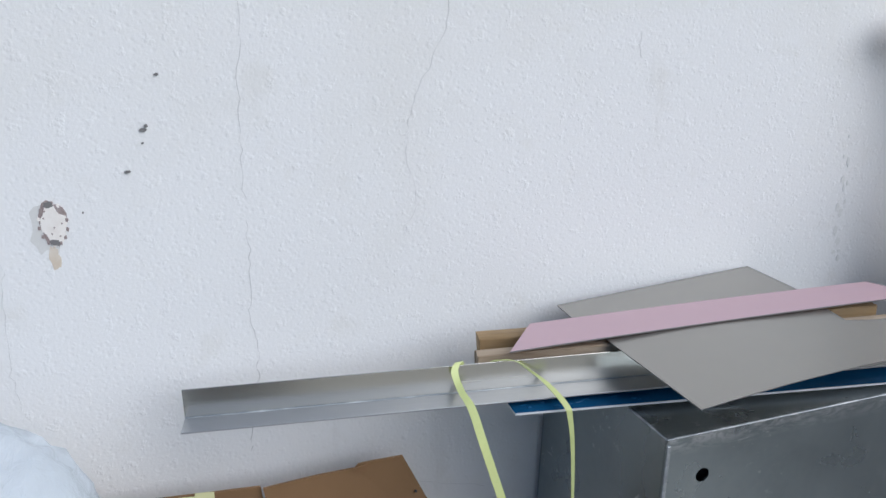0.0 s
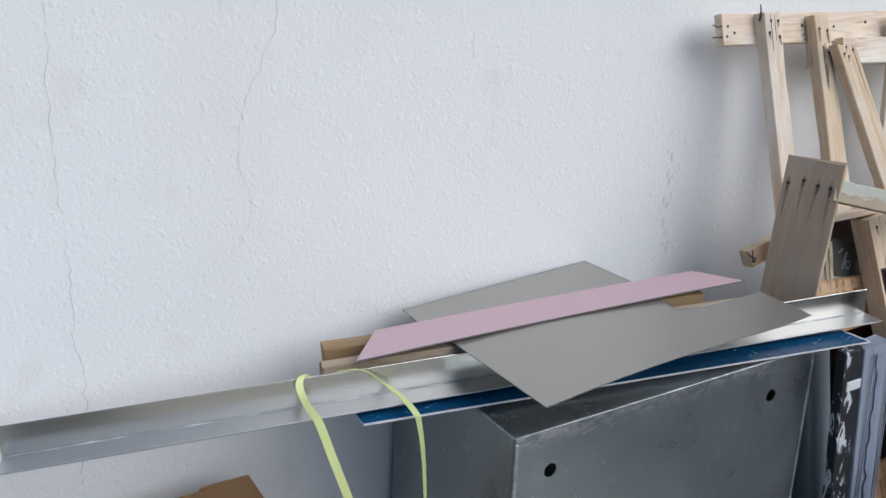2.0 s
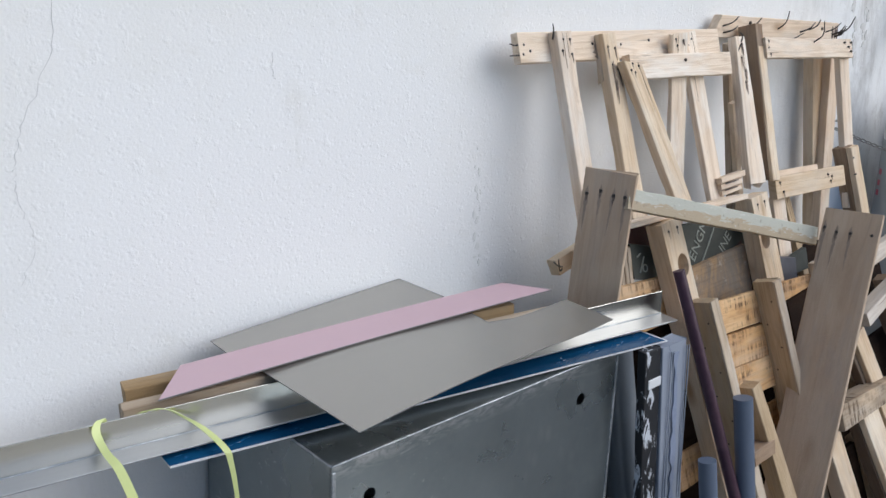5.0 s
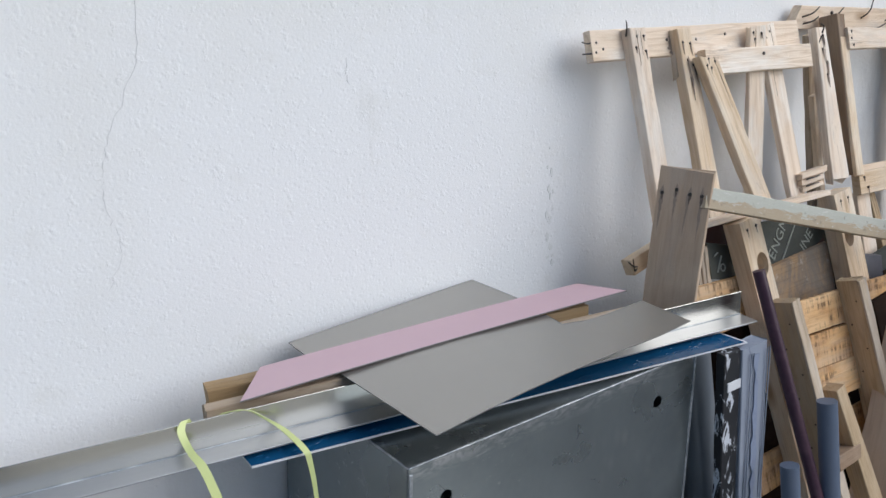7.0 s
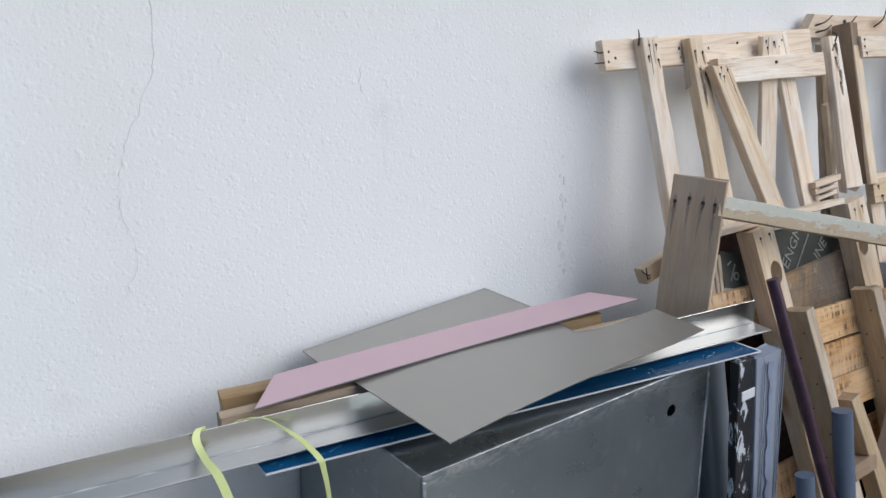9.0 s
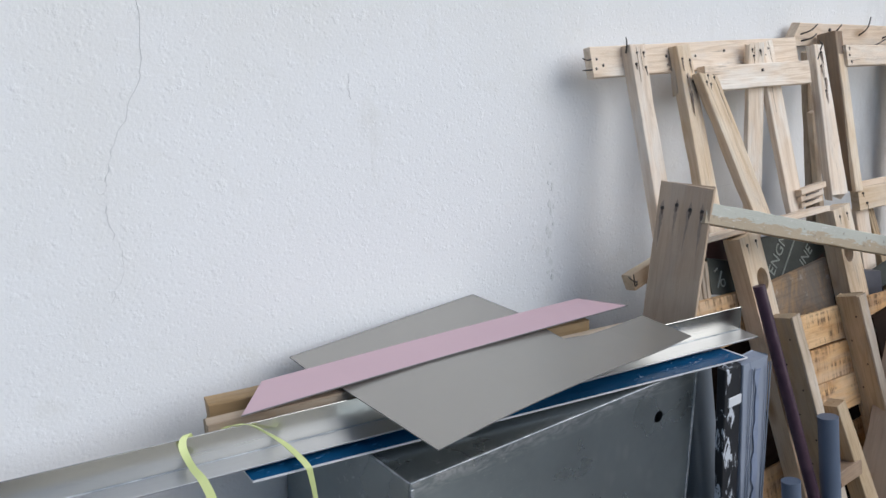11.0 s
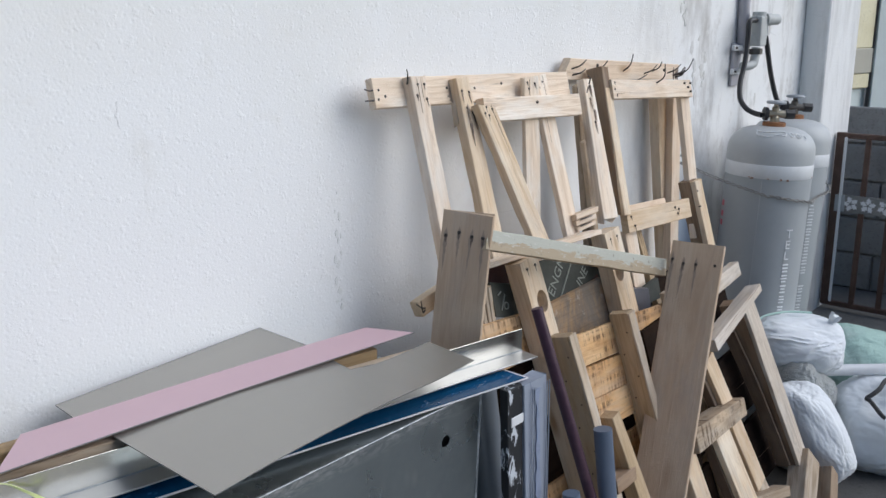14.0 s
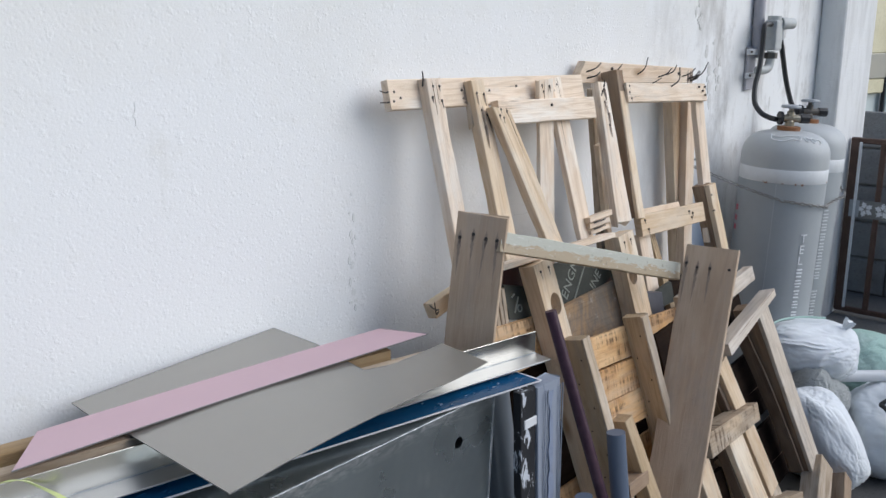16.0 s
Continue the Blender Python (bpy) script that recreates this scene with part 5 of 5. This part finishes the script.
# Dark sheet added where only deep shade shows behind the pallets.
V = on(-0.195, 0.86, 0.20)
solid("plywood_sheet", polygon_bm([V(1.385, 0.86), V(2.80, 0.80), V(2.80, 0.0), V(1.385, 0.0)], 0.012, (0, 1, 0)), M_GAPSHADE, "near-black sheet added for the deep shade behind the pallets", "board")
Q = on(-0.232, 1.0, 0.25)
green = chalk_board("dark_board", "dark green board with chalked letters wedged in the pile", 1.845, 2.17, 0.86, 0.992, Q, [], 1)
lettering("ENGM", 0.042, M_CHALKLINE, green, frame_m(Q(1.886, 0.905, -0.0014), Q(1.952, 0.972, -0.0014), (0, -1, 0.25)) @ Matrix.Translation((0, 0.002, 0)), "pale chalked capital letters")
lettering("INE", 0.040, M_CHALKLINE, green, frame_m(Q(2.012, 0.903, -0.0014), Q(2.068, 0.945, -0.0014), (0, -1, 0.25)), "pale chalked capital letters")
part("chalk_bar", tube_bm([Q(1.914, 0.898, -0.0012), Q(1.989, 0.976, -0.0012)], 0.0022, 6), M_CHALKLINE, green, "long pale chalk stroke")
small = chalk_board("dark_board", "small dark board with a worn wooden edge wedged in the pile", 1.650, 1.742, 0.902, 0.984, Q, [(1.672, 0.925, 0.022, 0.034), (1.668, 0.962, 0.014, 0.006)], 2)
part("chalk_bar", tube_bm([Q(1.693 + 0.008 * math.cos(0.7 * i), 0.932 + 0.008 * math.sin(0.7 * i), -0.0012) for i in range(10)], 0.0016, 6, 3), M_CHALKLINE, small, "chalked ring")
for x in (1.606, 1.622, 1.637):
    beam("edge_strip", Q(x, 0.992, -0.008), Q(x - 0.006, 0.895, -0.008), 0.013, 0.012, random.choice((M_AGED, M_OLDSHADED)), small, (0, -1, 0.25), "worn wooden edge strip")
solid("plywood_offcut", polygon_bm([Q(1.655, 1.030, 0.012), Q(1.745, 1.026, 0.012), Q(1.745, 0.96, 0.012), Q(1.650, 0.96, 0.012)], 0.012, (0, 1, 0)), M_MAROON, "dark maroon painted board end behind the pile", "board")
R = on(-0.262, 0.95, 0.25)
solid("plywood_offcut", polygon_bm([R(1.835, 0.902), R(2.095, 0.916), R(2.10, 0.78), R(1.84, 0.79)], 0.012, (0, 1, 0)), M_PLYOLD, "stained brown plywood offcut wedged in the pile", "board")
solid("plywood_offcut", polygon_bm([R(1.555, 0.916), R(1.725, 0.906), R(1.73, 0.80), R(1.555, 0.80)], 0.012, (0, 1, 0)), M_ORANGE, "orange-brown plywood offcut behind the boards", "board")
solid("paper_sheet", polygon_bm([(3.07, -0.010, 0.90), (3.215, -0.010, 0.89), (3.26, -0.012, 0.74), (3.10, -0.012, 0.74)], 0.002, (0, 1, 0)), M_PALEBLUE, "pale blue paper sheet hanging on the wall behind the pallets", "paper")
part("corner", polygon_bm([Q(2.026, 0.899, -0.002), Q(2.102, 0.922, -0.002), Q(2.110, 0.897, -0.002), Q(2.056, 0.885, -0.002)], 0.004, (0, 1, 0)), M_MAROON, green, "dark red printed corner")
K = on(-0.262, 1.0, 0.25)
solid("plastic_sheet", polygon_bm([K(2.190, 0.848), K(2.238, 0.857), K(2.312, 0.842), K(2.305, 0.785), K(2.190, 0.775)], 0.020, (0, 1, 0)), M_SLATE, "dark slate-grey plastic sheet wedged behind a stringer", "board")
solid("dark_board", polygon_bm([K(2.315, 0.836, 0.02), K(2.408, 0.848, 0.02), K(2.408, 0.79, 0.02), K(2.315, 0.79, 0.02)], 0.012, (0, 1, 0)), M_CHALK, "dark green board end wedged behind a plank", "board")
stick = thing("wood_offcut", "split wooden offcut with bent nails behind the boards", "offcut", A(1.45, 0.98))
beam("stick", Vector((1.482, -0.165, 0.957)), Vector((1.70, -0.165, 1.01)), 0.038, 0.03, M_PALE2, stick, (0, -1, 0.2))
bent_nail(stick, [(1.49, -0.17, 0.96), (1.468, -0.18, 0.968), (1.45, -0.18, 0.982)])
bent_nail(stick, [(1.49, -0.17, 0.955), (1.472, -0.18, 0.957), (1.466, -0.18, 0.985)])
knot = thing("wood_offcut", "short pale split block stuck behind the pallets", "offcut", A(2.2, 1.02))
for x, z, w in ((2.080, 1.078, 0.015), (2.083, 1.060, 0.015), (2.088, 1.042, 0.014)):
    beam("stick", (x, -0.195, z), (x + 0.098 + 0.6 * (z - 1.06), -0.196, z + 0.006), w, 0.03, M_PALE, knot, N_A, ragged=0.006)
for z in (1.069, 1.051):
    bent_nail(knot, [(2.095, -0.199, z), (2.125, -0.201, z + 0.002), (2.150, -0.201, z + 0.003)])

D = on(-0.50, 0.80, 0.30)
N_D = (0, -1, 0.30)


def right_pallet():
    e = thing("wooden_pallet", "weathered pallet tipped on its side beside the sacks", "pallet", (2.5, -0.7, 0), "pallets against the wall")
    # Dark pieces behind pale fronts carry the shade of the stringers' sides.
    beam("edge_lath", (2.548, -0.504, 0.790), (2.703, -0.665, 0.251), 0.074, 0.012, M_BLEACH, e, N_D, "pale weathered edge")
    beam("stringer", (2.532, -0.492, 0.786), (2.687, -0.652, 0.251), 0.042, 0.064, M_OLDSHADED, e, N_D)
    beam("strip", (2.508, -0.488, 0.700), (2.650, -0.640, 0.255), 0.006, 0.040, M_UMBERSHADE, e, N_D, "splintered strip peeling off the stringer", bow=0.006)
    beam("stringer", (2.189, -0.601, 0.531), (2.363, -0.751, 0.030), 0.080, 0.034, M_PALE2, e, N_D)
    beam("stringer", (2.180, -0.585, 0.525), (2.340, -0.735, 0.030), 0.070, 0.030, M_UMBERSHADE, e, N_D)
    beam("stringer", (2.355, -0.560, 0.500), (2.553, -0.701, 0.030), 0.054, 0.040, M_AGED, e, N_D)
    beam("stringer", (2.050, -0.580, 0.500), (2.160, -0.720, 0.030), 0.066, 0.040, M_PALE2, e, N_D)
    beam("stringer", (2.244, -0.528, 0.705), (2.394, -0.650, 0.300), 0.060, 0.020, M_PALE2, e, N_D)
    beam("stringer", (2.222, -0.515, 0.700), (2.372, -0.637, 0.300), 0.050, 0.024, M_UMBERSHADE, e, N_D)
    beam("crosspiece", (2.030, -0.606, 0.560), (2.340, -0.602, 0.549), 0.064, 0.056, M_AGEDSTAMP, e, (0.05, -1, 0.30), w1=0.050)
    beam("crosspiece", (2.225, -0.555, 0.750), (2.572, -0.531, 0.828), 0.036, 0.046, M_BLEACH, e, N_D, w1=0.022, ragged=0.012)
    beam("crosspiece", (2.395, -0.472, 0.860), (2.561, -0.466, 0.879), 0.043, 0.028, M_BLEACH, e, N_D)
    beam("crosspiece", (2.313, -0.663, 0.280), (2.545, -0.680, 0.226), 0.030, 0.050, M_AGED, e, N_D)
    # Near-black boards added to carry the shade inside the pallet.
    beam("crosspiece", D(2.62, 0.74, 0.1), D(2.10, 0.70, 0.1), 0.19, 0.016, M_GAPSHADE, e, N_D)
    beam("crosspiece", D(2.66, 0.52, 0.1), D(2.10, 0.48, 0.1), 0.20, 0.016, M_GAPSHADE, e, N_D)
    beam("crosspiece", D(2.70, 0.30, 0.1), D(2.10, 0.26, 0.1), 0.20, 0.016, M_GAPSHADE, e, N_D)
    return e


right_pallet()
blk = solid("timber_offcut", plank_bm(0.34, 0.095, 0.06), M_AGED, "weathered timber block lying by the pallets", "offcut", frame_m((2.745, -0.68, 0.262), (2.46, -0.77, 0.05), N_D), group="timber offcuts")
blk = solid("timber_offcut", plank_bm(0.34, 0.06, 0.05), M_OLDSHADED, "dark timber block lying by the pallets", "offcut", frame_m(D(2.88, 0.165, -0.02), D(2.65, 0.0, -0.05), N_D), group="timber offcuts")


# ---- gas cylinders ----
def gas_cylinder(x, y, metal, group="gas cylinders"):
    e = thing("gas_cylinder", "tall grey gas cylinder with white band, chained to the wall", "gas cylinder", (x, y, 0), group)
    r = 0.155
    part("body", lathe_bm([(r - 0.012, 0.0), (r - 0.01, 0.03), (r - 0.004, 0.05), (r, 0.09), (r, 1.042)], 48), M_GAS, e, "", Matrix.Translation((x, y, 0)), True)
    part("band", lathe_bm([(r + 0.0006, 1.038), (r + 0.0012, 1.039), (r + 0.0012, 1.087), (r + 0.0006, 1.088)], 48), M_BAND, e, "white painted band", Matrix.Translation((x, y, 0)), True)
    dome = [(r, 1.086), (r, 1.130)] + [(r * math.cos(a) ** 0.58, 1.130 + 0.088 * math.sin(a)) for a in [math.pi / 2 * i / 8 for i in range(1, 8)]] + [(0.03, 1.219)]
    part("shoulder", lathe_bm(dome, 48), M_GASTOP, e, "grey domed shoulder, toned lighter for the light on it", Matrix.Translation((x, y, 0)), True)
    part("collar", lathe_bm([(0.041, 1.212), (0.041, 1.231), (0.036, 1.233)], 24), M_RUST, e, "rusty neck ring", Matrix.Translation((x, y, 0)))
    valve = part("valve", lathe_bm([(0.017, 1.23), (0.017, 1.25), (0.013, 1.255), (0.013, 1.285), (0.008, 1.29), (0.008, 1.303)], 16), metal, e, "dull metal valve", Matrix.Translation((x, y, 0)))
    part("outlet", tube_bm([(x + 0.030, y - 0.033, 1.262), (x - 0.022, y + 0.024, 1.262)], 0.014, 12), metal, valve)
    part("coupling_nut", tube_bm([(x - 0.020, y + 0.022, 1.262), (x - 0.028, y + 0.031, 1.262)], 0.025, 8), M_BLACK, valve, "black coupling nut")
    part("cap", tube_bm([(x + 0.024, y - 0.027, 1.262), (x + 0.046, y - 0.051, 1.262)], 0.018, 8), M_BLACK, valve, "dark hexagonal cap")
    bm = lathe_bm([(0.006, 1.300), (0.020, 1.304), (0.034, 1.299), (0.036, 1.304), (0.033, 1.309), (0.020, 1.311), (0.006, 1.310)], 20)
    part("hand_wheel", bm, M_PANEL, valve, "small round hand wheel", Matrix.Translation((x, y, 0)))
    return e


cyl = gas_cylinder(3.335, -0.240, M_BRASS)
cyl2 = gas_cylinder(3.665, -0.190, M_DARKMETAL)


def on_cylinder(cx, cy, az, z, r=0.1562):
    a = radians(az)
    return Matrix.Translation((cx + r * math.sin(a), cy - r * math.cos(a), z)) @ pose(0, 0, 0, 0, 0, az)


def bars_on(e, cx, cy, az0, az1, z0, z1, n, w, seed, material):
    """A leaning column of plain stencilled bars on a cylinder, from the bearing az0 above to az1 below: three to a place."""
    rnd = random.Random(seed)
    step = (z1 - z0) / n
    for i in range(n):
        az = az0 + (az1 - az0) * i / (n - 1)
        z = z1 - step * (i + 0.5)
        if rnd.random() < 0.08:
            continue
        m = on_cylinder(cx, cy, az, z)
        ww, hh = w * rnd.uniform(0.85, 1.0), step * rnd.uniform(0.66, 0.80)
        for k in (-0.42, 0.0, 0.42):
            part("stencil_bar", block(ww * rnd.uniform(0.7, 1.0), 0.0010, hh * 0.20, 0.0, (0, 0, k * hh)), material, e, "white stencilled bar", m)


for i, ch in enumerate("TEL"):
    lettering(ch, 0.046, M_STENCIL, cyl, on_cylinder(3.335, -0.240, -30.5, 0.842 - 0.041 * i, 0.1565) @ pose(-0.014, 0, -0.016, 90, 0, 0), "white stencilled capital letter")
bars_on(cyl, 3.335, -0.240, -30.5, -30.5, 0.33, 0.732, 10, 0.030, 1, M_STENCIL)
bars_on(cyl2, 3.665, -0.190, -43.0, -43.0, 0.25, 0.97, 16, 0.056, 3, M_STENCIL2)
bars_on(cyl2, 3.665, -0.190, -24.0, -24.0, 0.25, 0.92, 17, 0.034, 4, M_STENCIL2)
for z in (0.925, 0.885, 0.85):
    ra = radians(-138)
    part("painted_bar", block(0.020, 0.001, 0.020, 0.0, (0, 0, 0)), M_RED, cyl, "small red painted bar", Matrix.Translation((3.335 + 0.156 * math.sin(ra), -0.240 - 0.156 * math.cos(ra), z)) @ pose(0, 0, 0, 0, 0, -138))
sa = radians(-76)
part("weld_seam", block(0.002, 0.002, 0.96, 0.0005, (3.335 + 0.155 * math.sin(sa), -0.240 - 0.155 * math.cos(sa), 0.575)), M_GASTOP, cyl, "pale upright seam line")


for q in ([(-101, 0.66), (-85, 0.60), (-70, 0.64), (-48, 0.64), (-50, 0.50), (-62, 0.54), (-76, 0.46), (-93, 0.50), (-101, 0.66)], [(-41, 0.60), (-36, 0.62), (-34, 0.50), (-39, 0.48), (-41, 0.60)],
          [(-30, 0.56), (-25, 0.58), (-23, 0.46), (-28, 0.44), (-30, 0.56)], [(-18, 0.52), (-13, 0.52), (-12, 0.40), (-17, 0.40)]):
    pts = []
    for az, u in q:
        rr = 0.1555 * math.cos(u * math.pi / 2) ** 0.58 + 0.0005
        pts.append((3.335 + rr * math.sin(radians(az)), -0.240 - rr * math.cos(radians(az)), 1.131 + 0.088 * math.sin(u * math.pi / 2)))
    part("chalk_stroke", tube_bm(pts, 0.0015, 6, 4), M_STENCIL, cyl, "pale chalk stroke")
rnd = random.Random(31)
for k in range(9):
    az = rnd.uniform(-95, 30)
    zz = rnd.choice((1.040, 1.086)) + rnd.uniform(-0.003, 0.003)
    a = radians(az)
    part("rust_spot", block(rnd.uniform(0.003, 0.009), 0.001, rnd.uniform(0.003, 0.007), 0.0), M_RUST, cyl, "rust spot", Matrix.Translation((3.335 + 0.1565 * math.sin(a), -0.240 - 0.1565 * math.cos(a), zz)) @ pose(0, 0, 0, 0, 0, az))


def lean(e, dx, dy, h=1.15):
    """Tilt a thing about its top, so that its foot stands dx, dy aside."""
    turn = Vector((0, 0, 1)).rotation_difference(Vector((-dx, -dy, h)))
    e.matrix_basis = Matrix.Translation(e.location + Vector((dx, dy, 0.005))) @ turn.to_matrix().to_4x4()


lean(cyl, -0.036, 0.030)
lean(cyl2, -0.050, 0.034)


def regulator():
    e = thing("gas_regulator", "grey gas regulator and pipe fixed to the wall", "gas regulator", (3.55, 0.0, 1.5))
    part("conduit", tube_bm([(3.49, -0.022, 3.3), (3.513, -0.022, 1.66), (3.533, -0.022, 1.505)], 0.022, 14), M_CONDUIT, e, "dull purple-grey pipe", None, True)
    part("backplate", block(0.075, 0.012, 0.165, 0.002, (3.497, -0.008, 1.435)), M_CONDUIT, e)
    for z in (1.500, 1.410):
        part("clamp", block(0.095, 0.014, 0.022, 0.003, (3.475, -0.026, z)), M_WHITE, e, "pale pipe clamp")
        part("bolt", lathe_bm([(0.005, -0.004), (0.005, 0.004)], 6), M_NAIL, e, "", Matrix.Translation((3.44, -0.034, z)) @ pose(0, 0, 0, 90, 0, 0))
    part("elbow", tube_bm([(3.455, -0.055, 1.430), (3.49, -0.068, 1.431), (3.515, -0.074, 1.440), (3.525, -0.075, 1.465), (3.529, -0.075, 1.50)], 0.017, 14), M_ZINC, e, "", None, True)
    part("nut", lathe_bm([(0.025, 0), (0.025, 0.022)], 6), M_DARKMETAL, e, "", Matrix.Translation((3.529, -0.075, 1.474)))
    part("regulator_body", block(0.066, 0.052, 0.115, 0.009, (3.527, -0.078, 1.562), 2), M_ZINC, e)
    part("regulator_neck", lathe_bm([(0.020, 0), (0.020, 0.02), (0.026, 0.024), (0.026, 0.05)], 18), M_ZINC, e, "", Matrix.Translation((3.529, -0.078, 1.585)), True)
    part("regulator_cap", lathe_bm([(0.024, 0), (0.024, 0.028), (0.021, 0.032), (0.021, 0.07), (0.017, 0.075)], 24), M_ZINC, e, "", Matrix.Translation((3.555, -0.09, 1.606)) @ pose(0, 0, 0, 0, 90, -20), True)
    part("gauge_cap", lathe_bm([(0.03, 0), (0.058, 0.006), (0.058, 0.022), (0.04, 0.03)], 28), M_WHITE, e, "pale round diaphragm cover", Matrix.Translation((3.605, -0.045, 1.570)) @ pose(0, 0, 0, 90, 0, 40), True)
    return e


regulator()
solid("gas_hose", tube_bm([(3.510, -0.08, 1.603), (3.461, -0.08, 1.603), (3.432, -0.08, 1.590), (3.430, -0.08, 1.518), (3.405, -0.085, 1.44), (3.366, -0.090, 1.375), (3.332, -0.108, 1.318), (3.314, -0.140, 1.284), (3.318, -0.170, 1.267), (3.305, -0.205, 1.262)], 0.0098, 12), M_BLACK, "black rubber gas hose from the regulator to a cylinder", "hose", group="gas hoses", smooth=True)
solid("gas_hose", tube_bm([(3.600, -0.08, 1.545), (3.615, -0.082, 1.515), (3.645, -0.098, 1.390), (3.672, -0.116, 1.300), (3.668, -0.138, 1.268), (3.636, -0.158, 1.262)], 0.0098, 12), M_BLACK, "black rubber gas hose to the second cylinder", "hose", group="gas hoses", smooth=True)


def chain():
    e = thing("chain", "thin steel chain round the gas cylinders", "chain", (3.09, 0.0, 1.09))
    pts = [(3.07, -0.005, 1.095), (3.12, -0.14, 1.04)]
    for az in range(-75, 40, 10):
        a = radians(az)
        pts.append((3.335 + 0.161 * math.sin(a), -0.240 - 0.161 * math.cos(a), 0.990 - 0.055 * (az + 75) / 115))
    pts += [(3.56, -0.355, 0.937), (3.70, -0.352, 0.945), (3.80, -0.27, 0.985)]
    line = smooth_line(pts, 16)
    ring = [(0.010 * math.cos(2 * math.pi * i / 10), 0.0055 * math.sin(2 * math.pi * i / 10), 0) for i in range(10)]
    tb = tube_bm([*ring, ring[0]], 0.0021, 5, 1)
    me = mesh_of("link", tb, M_CHAIN)
    dist, k = 0.0, 0
    for a, b in zip(line, line[1:]):
        dist += (b - a).length
        if dist >= 0.0165:
            dist = 0.0
            part("link", me, M_CHAIN, e, "", frame_m(a, b, (0, -1, 0.3)) @ pose(0, 0, 0, 90 * (k % 2), 0, 0))
            k += 1
    part("wall_hook", tube_bm([(3.07, 0.0, 1.12), (3.07, -0.03, 1.12), (3.07, -0.035, 1.095), (3.07, -0.012, 1.09)], 0.004, 8), M_ZINC, e)
    return e


chain()

# ---- sacks ----
def gathered_bm(r, h):
    """A tied bag's neck: pleated, drawn in at the knot and flared beyond it, up local Z."""
    bm = bmesh.new()
    rings = []
    for f, k in ((-0.6, 0.85), (-0.25, 0.5), (0.0, 0.27), (0.2, 0.30), (0.6, 0.52), (1.0, 0.62)):
        ring = []
        for i in range(32):
            a = 2 * math.pi * i / 32
            q = r * k * (1 + 0.28 * math.sin(5 * a + f) + 0.12 * math.sin(11 * a))
            ring.append(bm.verts.new((q * math.cos(a), 0.6 * q * math.sin(a), h * (f + (0.18 * math.sin(3 * a) if f == 1.0 else 0)))))
        rings.append(ring)
    for a, b in zip(rings, rings[1:]):
        for i in range(32):
            bm.faces.new((a[i], a[(i + 1) % 32], b[(i + 1) % 32], b[i]))
    bm.faces.new(rings[-1])
    bm.faces.new(rings[0][::-1])
    return bm


def sack(name, label, at, radii, seed, material, turn=(0, 0, 0), floor=None, lumps=0.16, neck=None, pleat=None, folds=0.045):
    e = thing(name, label, "sack", (at[0], at[1], 0), "sacks by the cylinders")
    part("body", sack_bm(radii, seed, lumps, 0.022, floor, 6, pleat=pleat, folds=folds), material, e, "", Matrix.Translation(at) @ pose(0, 0, 0, *turn), True)
    if neck:
        part("tied_neck", gathered_bm(0.030, 0.036), material, e, "gathered neck of the sack", frame_m(neck[0], neck[1], (0, -1, 0)) @ pose(0, 0, 0, 0, 90, 0), True)
    return e


sack("sack", "white woven sack slumped on the ground", (2.99, -0.585, 0.225), (0.10, 0.105, 0.19), 1.2, M_SACK, (-38, 0, 0), None, 0.10, folds=0.012)
sack("sack", "full white plastic sack lying on the ground", (3.37, -0.745, 0.150), (0.19, 0.19, 0.170), 3.4, M_SACK, (0, 0, 0), -0.15, folds=0.014)
sack("sack", "white tied sack lying on the other sacks", (3.220, -0.425, 0.445), (0.172, 0.135, 0.095), 5.1, M_SACK, (8, 5, -60), None, 0.08, ((3.285, -0.528, 0.525), (3.300, -0.545, 0.555)), (0.85, 0.0, 0.52), folds=0.006)
sack("sack", "grey translucent bag squeezed between the sacks", (3.16, -0.49, 0.20), (0.15, 0.12, 0.20), 7.7, M_CLEAR, (0, 0, 0), -0.185, folds=0.05)
sack("net_bundle", "folded pale green netting lying on the sacks", (3.72, -0.60, 0.19), (0.30, 0.20, 0.20), 9.2, M_SACKG, (0, 0, -60), -0.185)
solid("green_cord", tube_bm([(3.06, -0.335, 0.520), (3.13, -0.335, 0.548), (3.22, -0.385, 0.556), (3.30, -0.455, 0.548)], 0.004, 8), M_SACKG, "pale green cord lying over a white sack", "cord", smooth=True)
solid("black_strap", tube_bm([(3.173, -0.775, 0.264), (3.175, -0.759, 0.273), (3.199, -0.716, 0.301), (3.207, -0.700, 0.306), (3.223, -0.711, 0.317), (3.256, -0.725, 0.332), (3.312, -0.726, 0.344), (3.346, -0.733, 0.344)], 0.008, 8), M_BLACK, "black rubber strap lying on a white sack", "strap", smooth=True)
solid("white_pipe", tube_bm([(3.20, -0.47, 0.352), (3.62, -0.92, 0.352)], 0.021, 20), M_WHITE, "white plastic pipe lying over the sacks", "pipe")
